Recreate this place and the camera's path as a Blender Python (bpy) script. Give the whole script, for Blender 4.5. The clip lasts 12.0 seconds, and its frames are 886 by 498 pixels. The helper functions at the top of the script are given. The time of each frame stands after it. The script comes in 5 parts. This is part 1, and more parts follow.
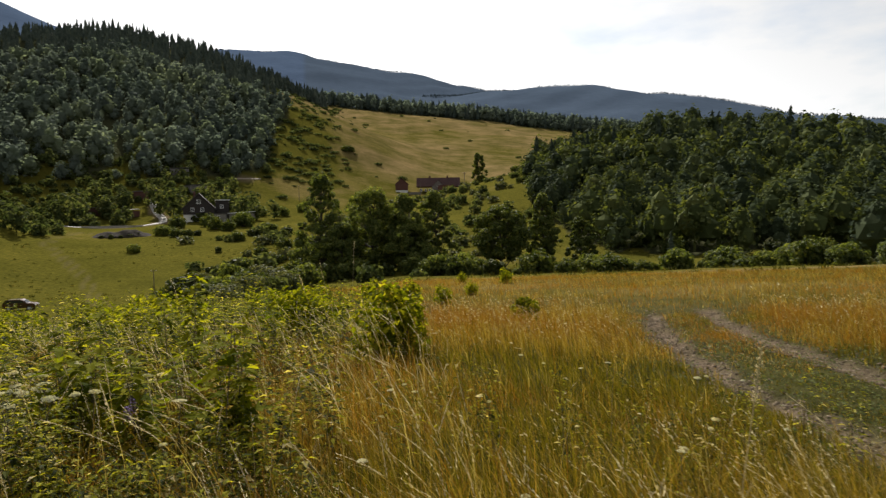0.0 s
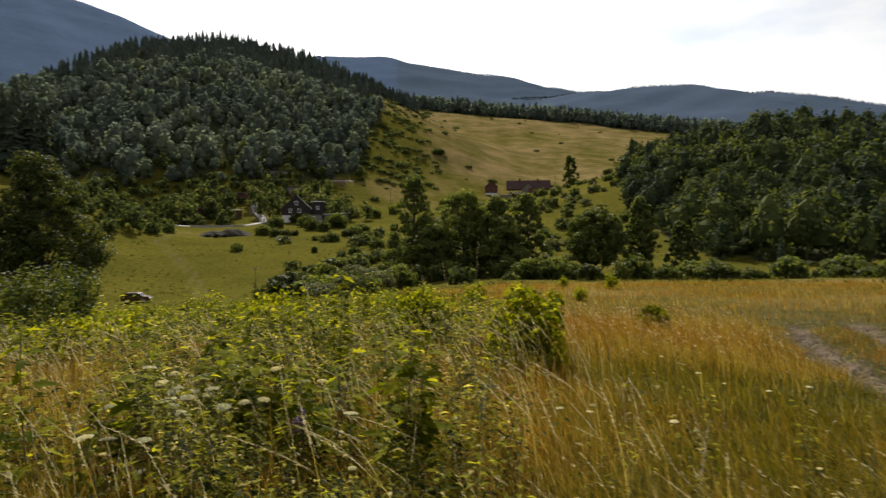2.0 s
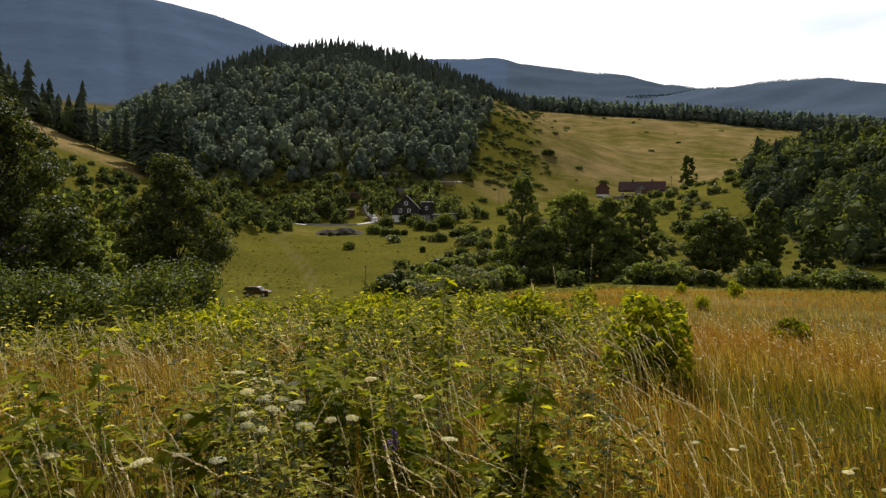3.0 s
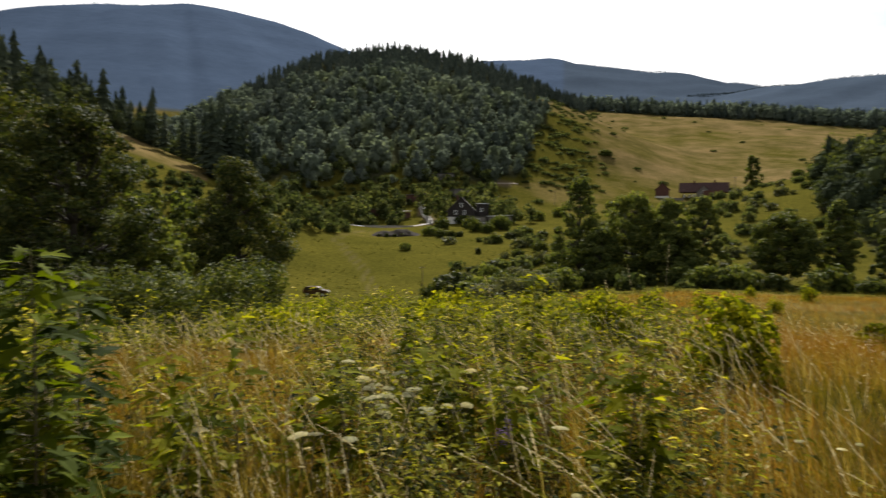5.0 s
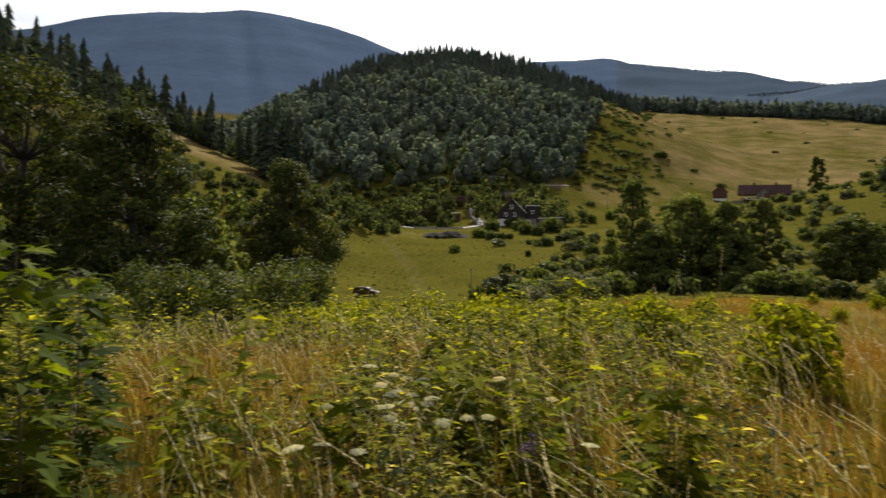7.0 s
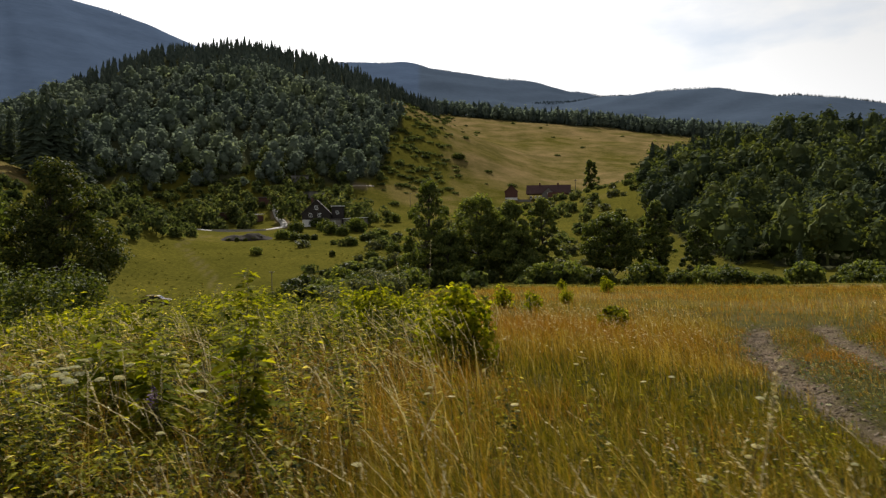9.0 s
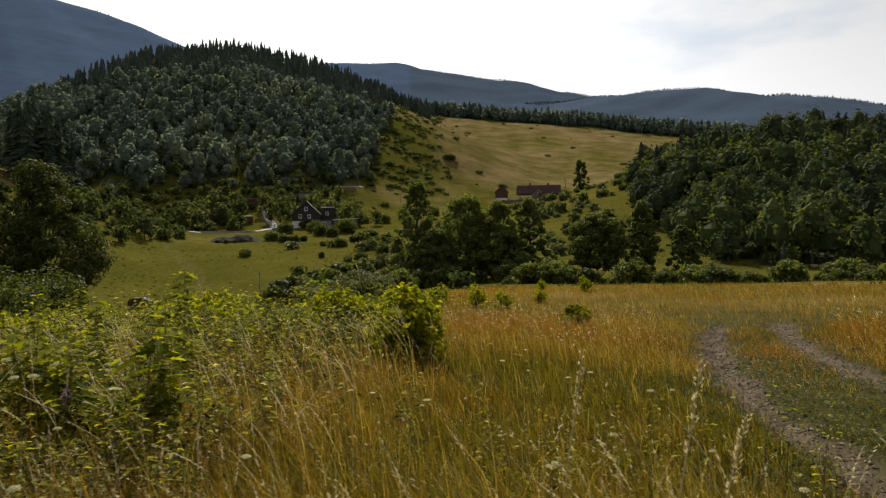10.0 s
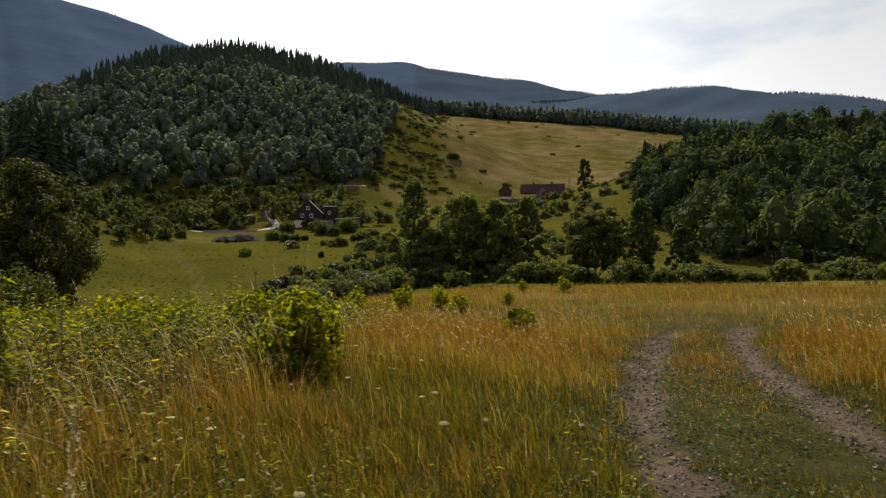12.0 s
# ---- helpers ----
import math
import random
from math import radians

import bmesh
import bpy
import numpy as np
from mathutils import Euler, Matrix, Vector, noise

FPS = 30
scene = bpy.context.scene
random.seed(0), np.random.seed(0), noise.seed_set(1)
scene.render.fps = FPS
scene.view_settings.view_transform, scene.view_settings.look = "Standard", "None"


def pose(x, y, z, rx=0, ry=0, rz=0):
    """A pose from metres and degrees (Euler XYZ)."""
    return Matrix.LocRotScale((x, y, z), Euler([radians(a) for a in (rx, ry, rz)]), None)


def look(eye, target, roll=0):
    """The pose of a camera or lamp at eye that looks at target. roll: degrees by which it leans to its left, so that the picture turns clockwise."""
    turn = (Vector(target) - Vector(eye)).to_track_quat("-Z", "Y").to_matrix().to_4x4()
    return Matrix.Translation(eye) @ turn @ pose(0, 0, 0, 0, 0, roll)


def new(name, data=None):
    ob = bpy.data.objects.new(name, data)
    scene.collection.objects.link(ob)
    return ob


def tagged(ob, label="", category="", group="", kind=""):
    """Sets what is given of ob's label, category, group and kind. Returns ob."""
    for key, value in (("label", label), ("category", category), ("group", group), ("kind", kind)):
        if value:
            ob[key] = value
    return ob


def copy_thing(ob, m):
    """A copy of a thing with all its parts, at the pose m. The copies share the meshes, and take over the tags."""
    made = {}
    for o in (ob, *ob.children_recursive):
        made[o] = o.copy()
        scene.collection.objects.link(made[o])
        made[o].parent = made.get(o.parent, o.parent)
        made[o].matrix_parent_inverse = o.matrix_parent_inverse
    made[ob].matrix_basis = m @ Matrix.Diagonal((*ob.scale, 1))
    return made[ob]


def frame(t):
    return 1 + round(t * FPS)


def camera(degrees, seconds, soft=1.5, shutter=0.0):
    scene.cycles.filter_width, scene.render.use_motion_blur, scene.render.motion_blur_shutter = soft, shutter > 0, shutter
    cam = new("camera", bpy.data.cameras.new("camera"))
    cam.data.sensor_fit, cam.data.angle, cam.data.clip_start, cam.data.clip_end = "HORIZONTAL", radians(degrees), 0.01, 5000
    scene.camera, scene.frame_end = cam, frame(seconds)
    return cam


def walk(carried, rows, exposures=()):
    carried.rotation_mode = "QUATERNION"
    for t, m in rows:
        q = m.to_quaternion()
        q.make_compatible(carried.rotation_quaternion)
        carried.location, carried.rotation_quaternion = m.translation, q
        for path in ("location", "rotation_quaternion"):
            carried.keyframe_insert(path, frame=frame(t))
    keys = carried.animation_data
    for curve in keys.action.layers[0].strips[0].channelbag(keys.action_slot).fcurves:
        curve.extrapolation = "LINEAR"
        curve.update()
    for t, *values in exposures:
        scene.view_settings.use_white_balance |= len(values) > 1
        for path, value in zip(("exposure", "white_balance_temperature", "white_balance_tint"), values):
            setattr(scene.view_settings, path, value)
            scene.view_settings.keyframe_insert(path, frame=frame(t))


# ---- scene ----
# The line walked: seconds, place, tilt, lean, heading.
ROWS = [
    (0.0, 0.335, -0.420, 1.620, 87.37, 0.92, -2.90),
    (0.5, 0.249, -0.136, 1.598, 87.45, 0.65, -0.42),
    (1.0, 0.000, -0.000, 1.608, 87.48, 0.58, -0.00),
    (1.5, -0.158, -0.008, 1.596, 87.58, 0.49, 0.83),
    (2.0, -0.379, 0.178, 1.578, 87.70, 0.29, 4.84),
    (2.5, -0.500, 0.587, 1.557, 87.74, -0.18, 10.81),
    (3.0, -0.483, 0.763, 1.558, 87.77, -0.42, 14.32),
    (3.2, -0.511, 0.739, 1.554, 87.78, -0.44, 14.80),
    (4.0, -0.624, 0.645, 1.538, 87.83, -0.50, 15.20),
    (4.8, -0.736, 0.552, 1.522, 87.88, -0.56, 16.40),
    (5.0, -0.764, 0.529, 1.518, 87.89, -0.57, 19.12),
    (5.5, -0.808, 0.827, 1.514, 87.85, -1.24, 27.57),
    (6.0, -0.711, 0.743, 1.505, 87.85, -1.34, 29.44),
    (6.5, -0.752, 0.822, 1.501, 87.89, -1.46, 29.54),
    (7.0, -0.700, 0.820, 1.500, 88.00, -0.92, 23.56),
    (7.5, -0.231, 0.622, 1.530, 88.09, -0.60, 16.67),
    (7.7, -0.042, 0.560, 1.528, 88.10, -0.48, 13.80),
    (8.5, 0.588, 0.126, 1.521, 88.11, -0.02, 8.20),
    (9.3, 1.176, -0.210, 1.514, 88.12, 0.45, 6.25),
    (9.5, 1.347, -0.245, 1.513, 88.12, 0.57, 6.07),
    (10.0, 1.582, -0.207, 1.515, 88.17, 0.52, 6.07),
    (10.5, 1.947, 0.024, 1.500, 88.20, 0.60, 6.48),
    (11.0, 2.241, 0.381, 1.507, 88.17, 0.49, 6.56),
    (11.5, 2.610, 0.640, 1.500, 88.12, 0.53, 6.62),
    (12.0, 3.003, 0.739, 1.500, 88.09, 0.59, 6.63),
]

cam = camera(68.7, 12.0, soft=1.3, shutter=0.35)
walk(cam, [(t, pose(x, y, z, rx, ry, rz)) for t, x, y, z, rx, ry, rz in ROWS], [(0.0, 0.66), (3.0, 0.7), (5.0, 0.72), (7.5, 0.7), (9.3, 0.44), (12.0, 0.36)])

# ---- light ----
SUN_AZ, SUN_EL = radians(-17), radians(40)
SUN_DIR = Vector((math.sin(SUN_AZ) * math.cos(SUN_EL), math.cos(SUN_AZ) * math.cos(SUN_EL), math.sin(SUN_EL)))
world = bpy.data.worlds.new("sky")
scene.world = world
world.use_nodes = True
wt = world.node_tree
wt.nodes.clear()
w_out = wt.nodes.new("ShaderNodeOutputWorld")
w_bg = wt.nodes.new("ShaderNodeBackground")
w_sky = wt.nodes.new("ShaderNodeTexSky")
w_sky.sky_type, w_sky.sun_disc = "NISHITA", False
w_sky.sun_elevation, w_sky.sun_rotation = SUN_EL, SUN_AZ
w_sky.air_density, w_sky.dust_density, w_sky.altitude = 1.2, 3.5, 700
w_co = wt.nodes.new("ShaderNodeTexCoord")
w_map = wt.nodes.new("ShaderNodeMapping")
w_map.inputs["Scale"].default_value = (2.2, 2.2, 6.5)
w_noise = wt.nodes.new("ShaderNodeTexNoise")
w_noise.inputs["Scale"].default_value, w_noise.inputs["Detail"].default_value = 1.6, 7
w_noise.inputs["Roughness"].default_value = 0.55
w_ramp = wt.nodes.new("ShaderNodeValToRGB")
w_ramp.color_ramp.elements[0].position, w_ramp.color_ramp.elements[1].position = 0.20, 0.50
w_mix = wt.nodes.new("ShaderNodeMix")
w_mix.data_type = "RGBA"
# thin cloud: grey, and as bright as the sky behind it lets it be
w_grey = wt.nodes.new("ShaderNodeRGBToBW")
w_thin = wt.nodes.new("ShaderNodeMath")
w_thin.operation = "MULTIPLY_ADD"
w_thin.inputs[1].default_value, w_thin.inputs[2].default_value = 1.25, 1.2
w_bg.inputs["Strength"].default_value = 0.076
wt.links.new(w_co.outputs["Generated"], w_map.inputs["Vector"])
wt.links.new(w_map.outputs["Vector"], w_noise.inputs["Vector"])
wt.links.new(w_noise.outputs["Fac"], w_ramp.inputs["Fac"])
wt.links.new(w_ramp.outputs["Color"], w_mix.inputs["Factor"])
wt.links.new(w_sky.outputs["Color"], w_mix.inputs["A"])
wt.links.new(w_sky.outputs["Color"], w_grey.inputs["Color"])
wt.links.new(w_grey.outputs["Val"], w_thin.inputs[0])
wt.links.new(w_thin.outputs["Value"], w_mix.inputs["B"])
wt.links.new(w_mix.outputs["Result"], w_bg.inputs["Color"])
wt.links.new(w_bg.outputs["Background"], w_out.inputs["Surface"])

sun = new("sun", bpy.data.lights.new("sun", "SUN"))
sun.data.energy, sun.data.angle, sun.data.color = 5.0, radians(0.6), (1.0, 0.935, 0.87)
sun.matrix_world = look(SUN_DIR * 100, (0, 0, 0))


# ---- materials ----
def node_mat(name):
    m = bpy.data.materials.new(name)
    m.use_nodes = True
    t = m.node_tree
    return m, t, t.nodes["Principled BSDF"], t.nodes["Material Output"]


def ramp(t, stops):
    r = t.nodes.new("ShaderNodeValToRGB")
    e = r.color_ramp.elements
    while len(e) < len(stops):
        e.new(0.5)
    for k, (p, c) in zip(e, stops):
        k.position, k.color = p, (*c, 1)
    return r


def noise_node(t, scale, detail=5, rough=0.6, space="Object"):
    c = t.nodes.new("ShaderNodeTexCoord")
    n = t.nodes.new("ShaderNodeTexNoise")
    n.inputs["Scale"].default_value, n.inputs["Detail"].default_value, n.inputs["Roughness"].default_value = scale, detail, rough
    t.links.new(c.outputs[space], n.inputs["Vector"])
    return n


def mix_rgb(t, a, b, fac, kind="MIX"):
    m = t.nodes.new("ShaderNodeMix")
    m.data_type, m.blend_type = "RGBA", kind
    for key, v in (("A", a), ("B", b), ("Factor", fac)):
        if isinstance(v, (tuple, list)):
            m.inputs[key].default_value = (*v, 1)
        elif isinstance(v, (int, float)):
            m.inputs[key].default_value = v
        else:
            t.links.new(v, m.inputs[key])
    return m.outputs["Result"]


def leaf_mat(name, stops, glow=0.35, rough=0.5, patch=0.0, spec=0.35, through_tint=(1.3, 1.2, 0.4)):
    """Leaves: a colour for each leaf out of a ramp, patches over the plant, light through the blade."""
    m, t, b, out = node_mat(name)
    g = t.nodes.new("ShaderNodeNewGeometry")
    r = ramp(t, stops)
    t.links.new(g.outputs["Random Per Island"], r.inputs["Fac"])
    col = r.outputs["Color"]
    oi = t.nodes.new("ShaderNodeObjectInfo")
    tone = ramp(t, [(0.0, (0.78, 0.80, 0.78)), (1.0, (1.12, 1.08, 1.0))])
    t.links.new(oi.outputs["Random"], tone.inputs["Fac"])
    col = mix_rgb(t, col, tone.outputs["Color"], 1.0, "MULTIPLY")
    if patch:
        n = noise_node(t, patch, 4)
        p = ramp(t, [(0.3, (0.62, 0.66, 0.6)), (0.7, (1.2, 1.15, 1.0))])
        t.links.new(n.outputs["Fac"], p.inputs["Fac"])
        col = mix_rgb(t, col, p.outputs["Color"], 1.0, "MULTIPLY")
    t.links.new(col, b.inputs["Base Color"])
    b.inputs["Roughness"].default_value = rough
    b.inputs["Specular IOR Level"].default_value = spec
    if glow:
        tr = t.nodes.new("ShaderNodeBsdfTranslucent")
        warm = mix_rgb(t, col, through_tint, 1.0, "MULTIPLY")
        t.links.new(warm, tr.inputs["Color"])
        mx = t.nodes.new("ShaderNodeMixShader")
        mx.inputs[0].default_value = glow
        t.links.new(b.outputs[0], mx.inputs[1])
        t.links.new(tr.outputs[0], mx.inputs[2])
        t.links.new(mx.outputs[0], out.inputs["Surface"])
    return m


def plain_mat(name, c0, c1, scale=6.0, rough=0.75, bump=0.3, metal=0.0, spec=0.4):
    m, t, b, out = node_mat(name)
    n = noise_node(t, scale, 7, 0.65)
    r = ramp(t, [(0.3, c0), (0.7, c1)])
    t.links.new(n.outputs["Fac"], r.inputs["Fac"])
    big = noise_node(t, scale * 0.13, 3)
    p = ramp(t, [(0.3, (0.8, 0.8, 0.8)), (0.7, (1.1, 1.1, 1.1))])
    t.links.new(big.outputs["Fac"], p.inputs["Fac"])
    t.links.new(mix_rgb(t, r.outputs["Color"], p.outputs["Color"], 1.0, "MULTIPLY"), b.inputs["Base Color"])
    b.inputs["Roughness"].default_value, b.inputs["Metallic"].default_value = rough, metal
    b.inputs["Specular IOR Level"].default_value = spec
    if bump:
        bn = t.nodes.new("ShaderNodeBump")
        bn.inputs["Strength"].default_value, bn.inputs["Distance"].default_value = bump, 0.02
        t.links.new(n.outputs["Fac"], bn.inputs["Height"])
        t.links.new(bn.outputs["Normal"], b.inputs["Normal"])
    return m


def ground_mat():
    m, t, b, out = node_mat("meadow_ground")

    def attr(name):
        a = t.nodes.new("ShaderNodeAttribute")
        a.attribute_name = name
        return a.outputs["Fac"]

    fine = noise_node(t, 1.3, 10, 0.75)
    mid = noise_node(t, 0.045, 8, 0.7)
    broad = noise_node(t, 0.012, 6, 0.65)
    green = ramp(t, [(0.3, (0.036, 0.039, 0.008)), (0.7, (0.118, 0.103, 0.018))])
    t.links.new(fine.outputs["Fac"], green.inputs["Fac"])
    dry = ramp(t, [(0.3, (0.125, 0.088, 0.042)), (0.7, (0.25, 0.18, 0.09))])
    t.links.new(fine.outputs["Fac"], dry.inputs["Fac"])
    blot = ramp(t, [(0.42, (0, 0, 0)), (0.58, (1, 1, 1))])
    t.links.new(mid.outputs["Fac"], blot.inputs["Fac"])
    blot2 = ramp(t, [(0.40, (0, 0, 0)), (0.6, (1, 1, 1))])
    t.links.new(broad.outputs["Fac"], blot2.inputs["Fac"])
    both = mix_rgb(t, blot.outputs["Color"], blot2.outputs["Color"], 0.55)
    amount = t.nodes.new("ShaderNodeMath")
    amount.operation, amount.use_clamp = "MULTIPLY_ADD", True
    t.links.new(both, amount.inputs[0])
    amount.inputs[1].default_value = 0.75
    shift = t.nodes.new("ShaderNodeMath")
    shift.operation = "MULTIPLY_ADD"
    t.links.new(attr("dry"), shift.inputs[0])
    shift.inputs[1].default_value, shift.inputs[2].default_value = 1.1, -0.68
    t.links.new(shift.outputs[0], amount.inputs[2])
    col = mix_rgb(t, green.outputs["Color"], dry.outputs["Color"], amount.outputs[0])
    tone = ramp(t, [(0.3, (0.68, 0.72, 0.7)), (0.7, (1.16, 1.12, 1.08))])
    t.links.new(mid.outputs["Fac"], tone.inputs["Fac"])
    col = mix_rgb(t, col, tone.outputs["Color"], 1.0, "MULTIPLY")
    # leaf litter of the wood floors; elsewhere its dark colour serves as painted shade
    litter_shade = ramp(t, [(0.3, (0.022, 0.026, 0.012)), (0.7, (0.06, 0.06, 0.03))])
    t.links.new(fine.outputs["Fac"], litter_shade.inputs["Fac"])
    col = mix_rgb(t, col, litter_shade.outputs["Color"], attr("wood"))
    # aerial haze over the far slopes, put into this blue base colour
    heath_haze = ramp(t, [(0.3, (0.054, 0.079, 0.125)), (0.7, (0.07, 0.1, 0.153))])
    t.links.new(mid.outputs["Fac"], heath_haze.inputs["Fac"])
    col = mix_rgb(t, col, heath_haze.outputs["Color"], attr("far"))
    gravel = noise_node(t, 28.0, 8, 0.8)
    soil = ramp(t, [(0.3, (0.075, 0.055, 0.036)), (0.52, (0.15, 0.112, 0.078)), (0.75, (0.26, 0.2, 0.145))])
    t.links.new(gravel.outputs["Fac"], soil.inputs["Fac"])
    col = mix_rgb(t, col, soil.outputs["Color"], attr("dirt"))
    t.links.new(col, b.inputs["Base Color"])
    b.inputs["Roughness"].default_value = 0.95
    b.inputs["Specular IOR Level"].default_value = 0.0
    bn = t.nodes.new("ShaderNodeBump")
    bn.inputs["Strength"].default_value, bn.inputs["Distance"].default_value = 0.8, 0.25
    t.links.new(fine.outputs["Fac"], bn.inputs["Height"])
    b2 = t.nodes.new("ShaderNodeBump")
    b2.inputs["Strength"].default_value, b2.inputs["Distance"].default_value = 0.5, 0.02
    t.links.new(gravel.outputs["Fac"], b2.inputs["Height"])
    t.links.new(bn.outputs["Normal"], b2.inputs["Normal"])
    t.links.new(b2.outputs["Normal"], b.inputs["Normal"])
    return m


M_GROUND = ground_mat()
M_GOLD = leaf_mat("dry_golden_grass", [(0, (0.085, 0.055, 0.008)), (0.5, (0.19, 0.125, 0.02)), (1, (0.37, 0.26, 0.075))], 0.45, 0.85, spec=0.04)
M_RUST = leaf_mat("rusty_grass", [(0, (0.10, 0.048, 0.010)), (0.6, (0.20, 0.10, 0.022)), (1, (0.30, 0.175, 0.045))], 0.45, 0.85, spec=0.04)
M_GREEN = leaf_mat("green_grass", [(0, (0.03, 0.034, 0.004)), (0.5, (0.09, 0.082, 0.010)), (1, (0.21, 0.165, 0.03))], 0.45, 0.8, spec=0.04)
M_PALEGRASS = leaf_mat("bleached_grass_stalks", [(0, (0.24, 0.18, 0.07)), (0.6, (0.38, 0.30, 0.14)), (1, (0.55, 0.46, 0.26))], 0.45, 0.8, spec=0.05)
M_SEED = leaf_mat("pale_seed_heads", [(0, (0.34, 0.27, 0.15)), (0.6, (0.54, 0.46, 0.31)), (1, (0.74, 0.67, 0.52))], 0.5, 0.8, spec=0.05, through_tint=(1.2, 1.15, 0.85))
M_HERB = leaf_mat("herb_leaves", [(0, (0.014, 0.022, 0.003)), (0.4, (0.05, 0.064, 0.006)), (0.7, (0.19, 0.20, 0.016)), (0.92, (0.33, 0.33, 0.03)), (0.95, (0.42, 0.37, 0.14)), (1, (0.52, 0.46, 0.26))], 0.55, 0.7, spec=0.06, through_tint=(1.3, 1.2, 0.4))
M_YOUNG = leaf_mat("young_maple_leaves", [(0, (0.055, 0.08, 0.004)), (0.5, (0.145, 0.165, 0.008)), (1, (0.29, 0.29, 0.022))], 0.6, 0.75, spec=0.02)
M_STEM = plain_mat("green_brown_stem", (0.05, 0.05, 0.02), (0.12, 0.09, 0.04), 30, 0.7)
M_BARK = plain_mat("tree_bark", (0.022, 0.018, 0.014), (0.055, 0.046, 0.036), 5, 0.9, 0.8)
M_MAPLE = leaf_mat("maple_crown", [(0, (0.024, 0.038, 0.012)), (0.6, (0.056, 0.076, 0.022)), (1, (0.13, 0.135, 0.045))], 0.3, 0.7, 0.35, spec=0.15)
M_BROAD = leaf_mat("broadleaf_crown", [(0, (0.052, 0.076, 0.024)), (0.6, (0.112, 0.146, 0.05)), (1, (0.21, 0.235, 0.085))], 0.5, 0.7, 0.3, spec=0.15)
M_WILLOW = leaf_mat("grey_willow_leaves", [(0, (0.05, 0.065, 0.03)), (0.6, (0.10, 0.115, 0.055)), (1, (0.17, 0.175, 0.1))], 0.3, 0.7, spec=0.15)
M_BIRCH = leaf_mat("birch_leaves", [(0, (0.028, 0.046, 0.011)), (0.6, (0.072, 0.095, 0.022)), (1, (0.15, 0.165, 0.042))], 0.36, 0.65, spec=0.15)
# three tree tones of the hill wood, with distance haze mixed into each colour
M_WOODS = leaf_mat("hazed_hill_leaves", [(0, (0.125, 0.158, 0.148)), (0.6, (0.143, 0.18, 0.165)), (1, (0.166, 0.205, 0.178))], 0.42, 0.9, 0.012, spec=0.02, through_tint=(1.1, 1.1, 0.9))
M_WOODS_DARK = leaf_mat("hazed_hill_dark_leaves", [(0, (0.086, 0.112, 0.112)), (0.6, (0.1, 0.128, 0.124)), (1, (0.116, 0.146, 0.134))], 0.35, 0.9, 0.012, spec=0.02, through_tint=(1.1, 1.1, 0.9))
M_WOODS_LIGHT = leaf_mat("hazed_hill_light_leaves", [(0, (0.155, 0.192, 0.15)), (0.6, (0.176, 0.216, 0.168)), (1, (0.205, 0.245, 0.185))], 0.45, 0.9, 0.012, spec=0.02, through_tint=(1.1, 1.1, 0.8))
# both spruce colours below are lightened to carry the haze of distance
M_SPRUCE = leaf_mat("hazed_spruce_needles", [(0, (0.054, 0.072, 0.072)), (0.6, (0.07, 0.092, 0.09)), (1, (0.092, 0.114, 0.104))], 0.1, 0.9, 0.1, spec=0.05)
M_DARKSPRUCE = leaf_mat("hazed_dark_needles", [(0, (0.046, 0.062, 0.052)), (0.6, (0.068, 0.09, 0.072)), (1, (0.098, 0.122, 0.088))], 0.15, 0.9, 0.12, spec=0.05)
M_DARKWOOD = leaf_mat("dark_wood_leaves", [(0, (0.044, 0.062, 0.038)), (0.6, (0.07, 0.094, 0.054)), (1, (0.115, 0.138, 0.07))], 0.3, 0.9, 0.13, spec=0.03)
M_DEEPWOOD = leaf_mat("deep_wood_leaves", [(0, (0.028, 0.042, 0.027)), (0.6, (0.044, 0.06, 0.038)), (1, (0.07, 0.088, 0.05))], 0.2, 0.9, 0.13, spec=0.03)
M_FRESHWOOD = leaf_mat("fresh_wood_leaves", [(0, (0.06, 0.08, 0.036)), (0.6, (0.09, 0.115, 0.05)), (1, (0.15, 0.17, 0.075))], 0.35, 0.9, 0.13, spec=0.03)
M_SCRUB = leaf_mat("scrub_leaves", [(0, (0.044, 0.062, 0.028)), (0.6, (0.085, 0.108, 0.046)), (1, (0.16, 0.175, 0.08))], 0.4, 0.85, 0.06, spec=0.03, through_tint=(1.2, 1.15, 0.6))
# maple leaves darkened to hold the shade inside the dense tall saplings
M_SHADEMAPLE = leaf_mat("shaded_maple_leaves", [(0, (0.018, 0.034, 0.003)), (0.55, (0.055, 0.08, 0.005)), (1, (0.17, 0.21, 0.014))], 0.55, 0.7, spec=0.04)
M_TUSSOCK = leaf_mat("valley_tussock_grass", [(0, (0.034, 0.042, 0.010)), (0.7, (0.075, 0.078, 0.02)), (1, (0.14, 0.115, 0.035))], 0.3, 0.9, spec=0.02)
# blue haze of distance painted into the mountain needles
M_FARWOOD = leaf_mat("hazed_mountain_needles", [(0, (0.05, 0.072, 0.10)), (0.6, (0.056, 0.08, 0.11)), (1, (0.062, 0.088, 0.118))], 0.0, 0.95, 0.004, spec=0.02)

# ---- the lie of the land ----
PROFILE = np.array([(-400, 14), (-60, 2), (0, 0), (15, -0.85), (38, -2.1), (60, -4.1), (90, -6.4), (115, -6.7), (150, -3.6), (230, 1.0), (330, 13.0), (430, 31),
                    (560, 64), (800, 131), (900, 150), (1100, 165), (1600, 150), (9000, 150)], float)


def sstep(a, b, v):
    u = np.clip((v - a) / (b - a), 0, 1)
    return u * u * (3 - 2 * u)


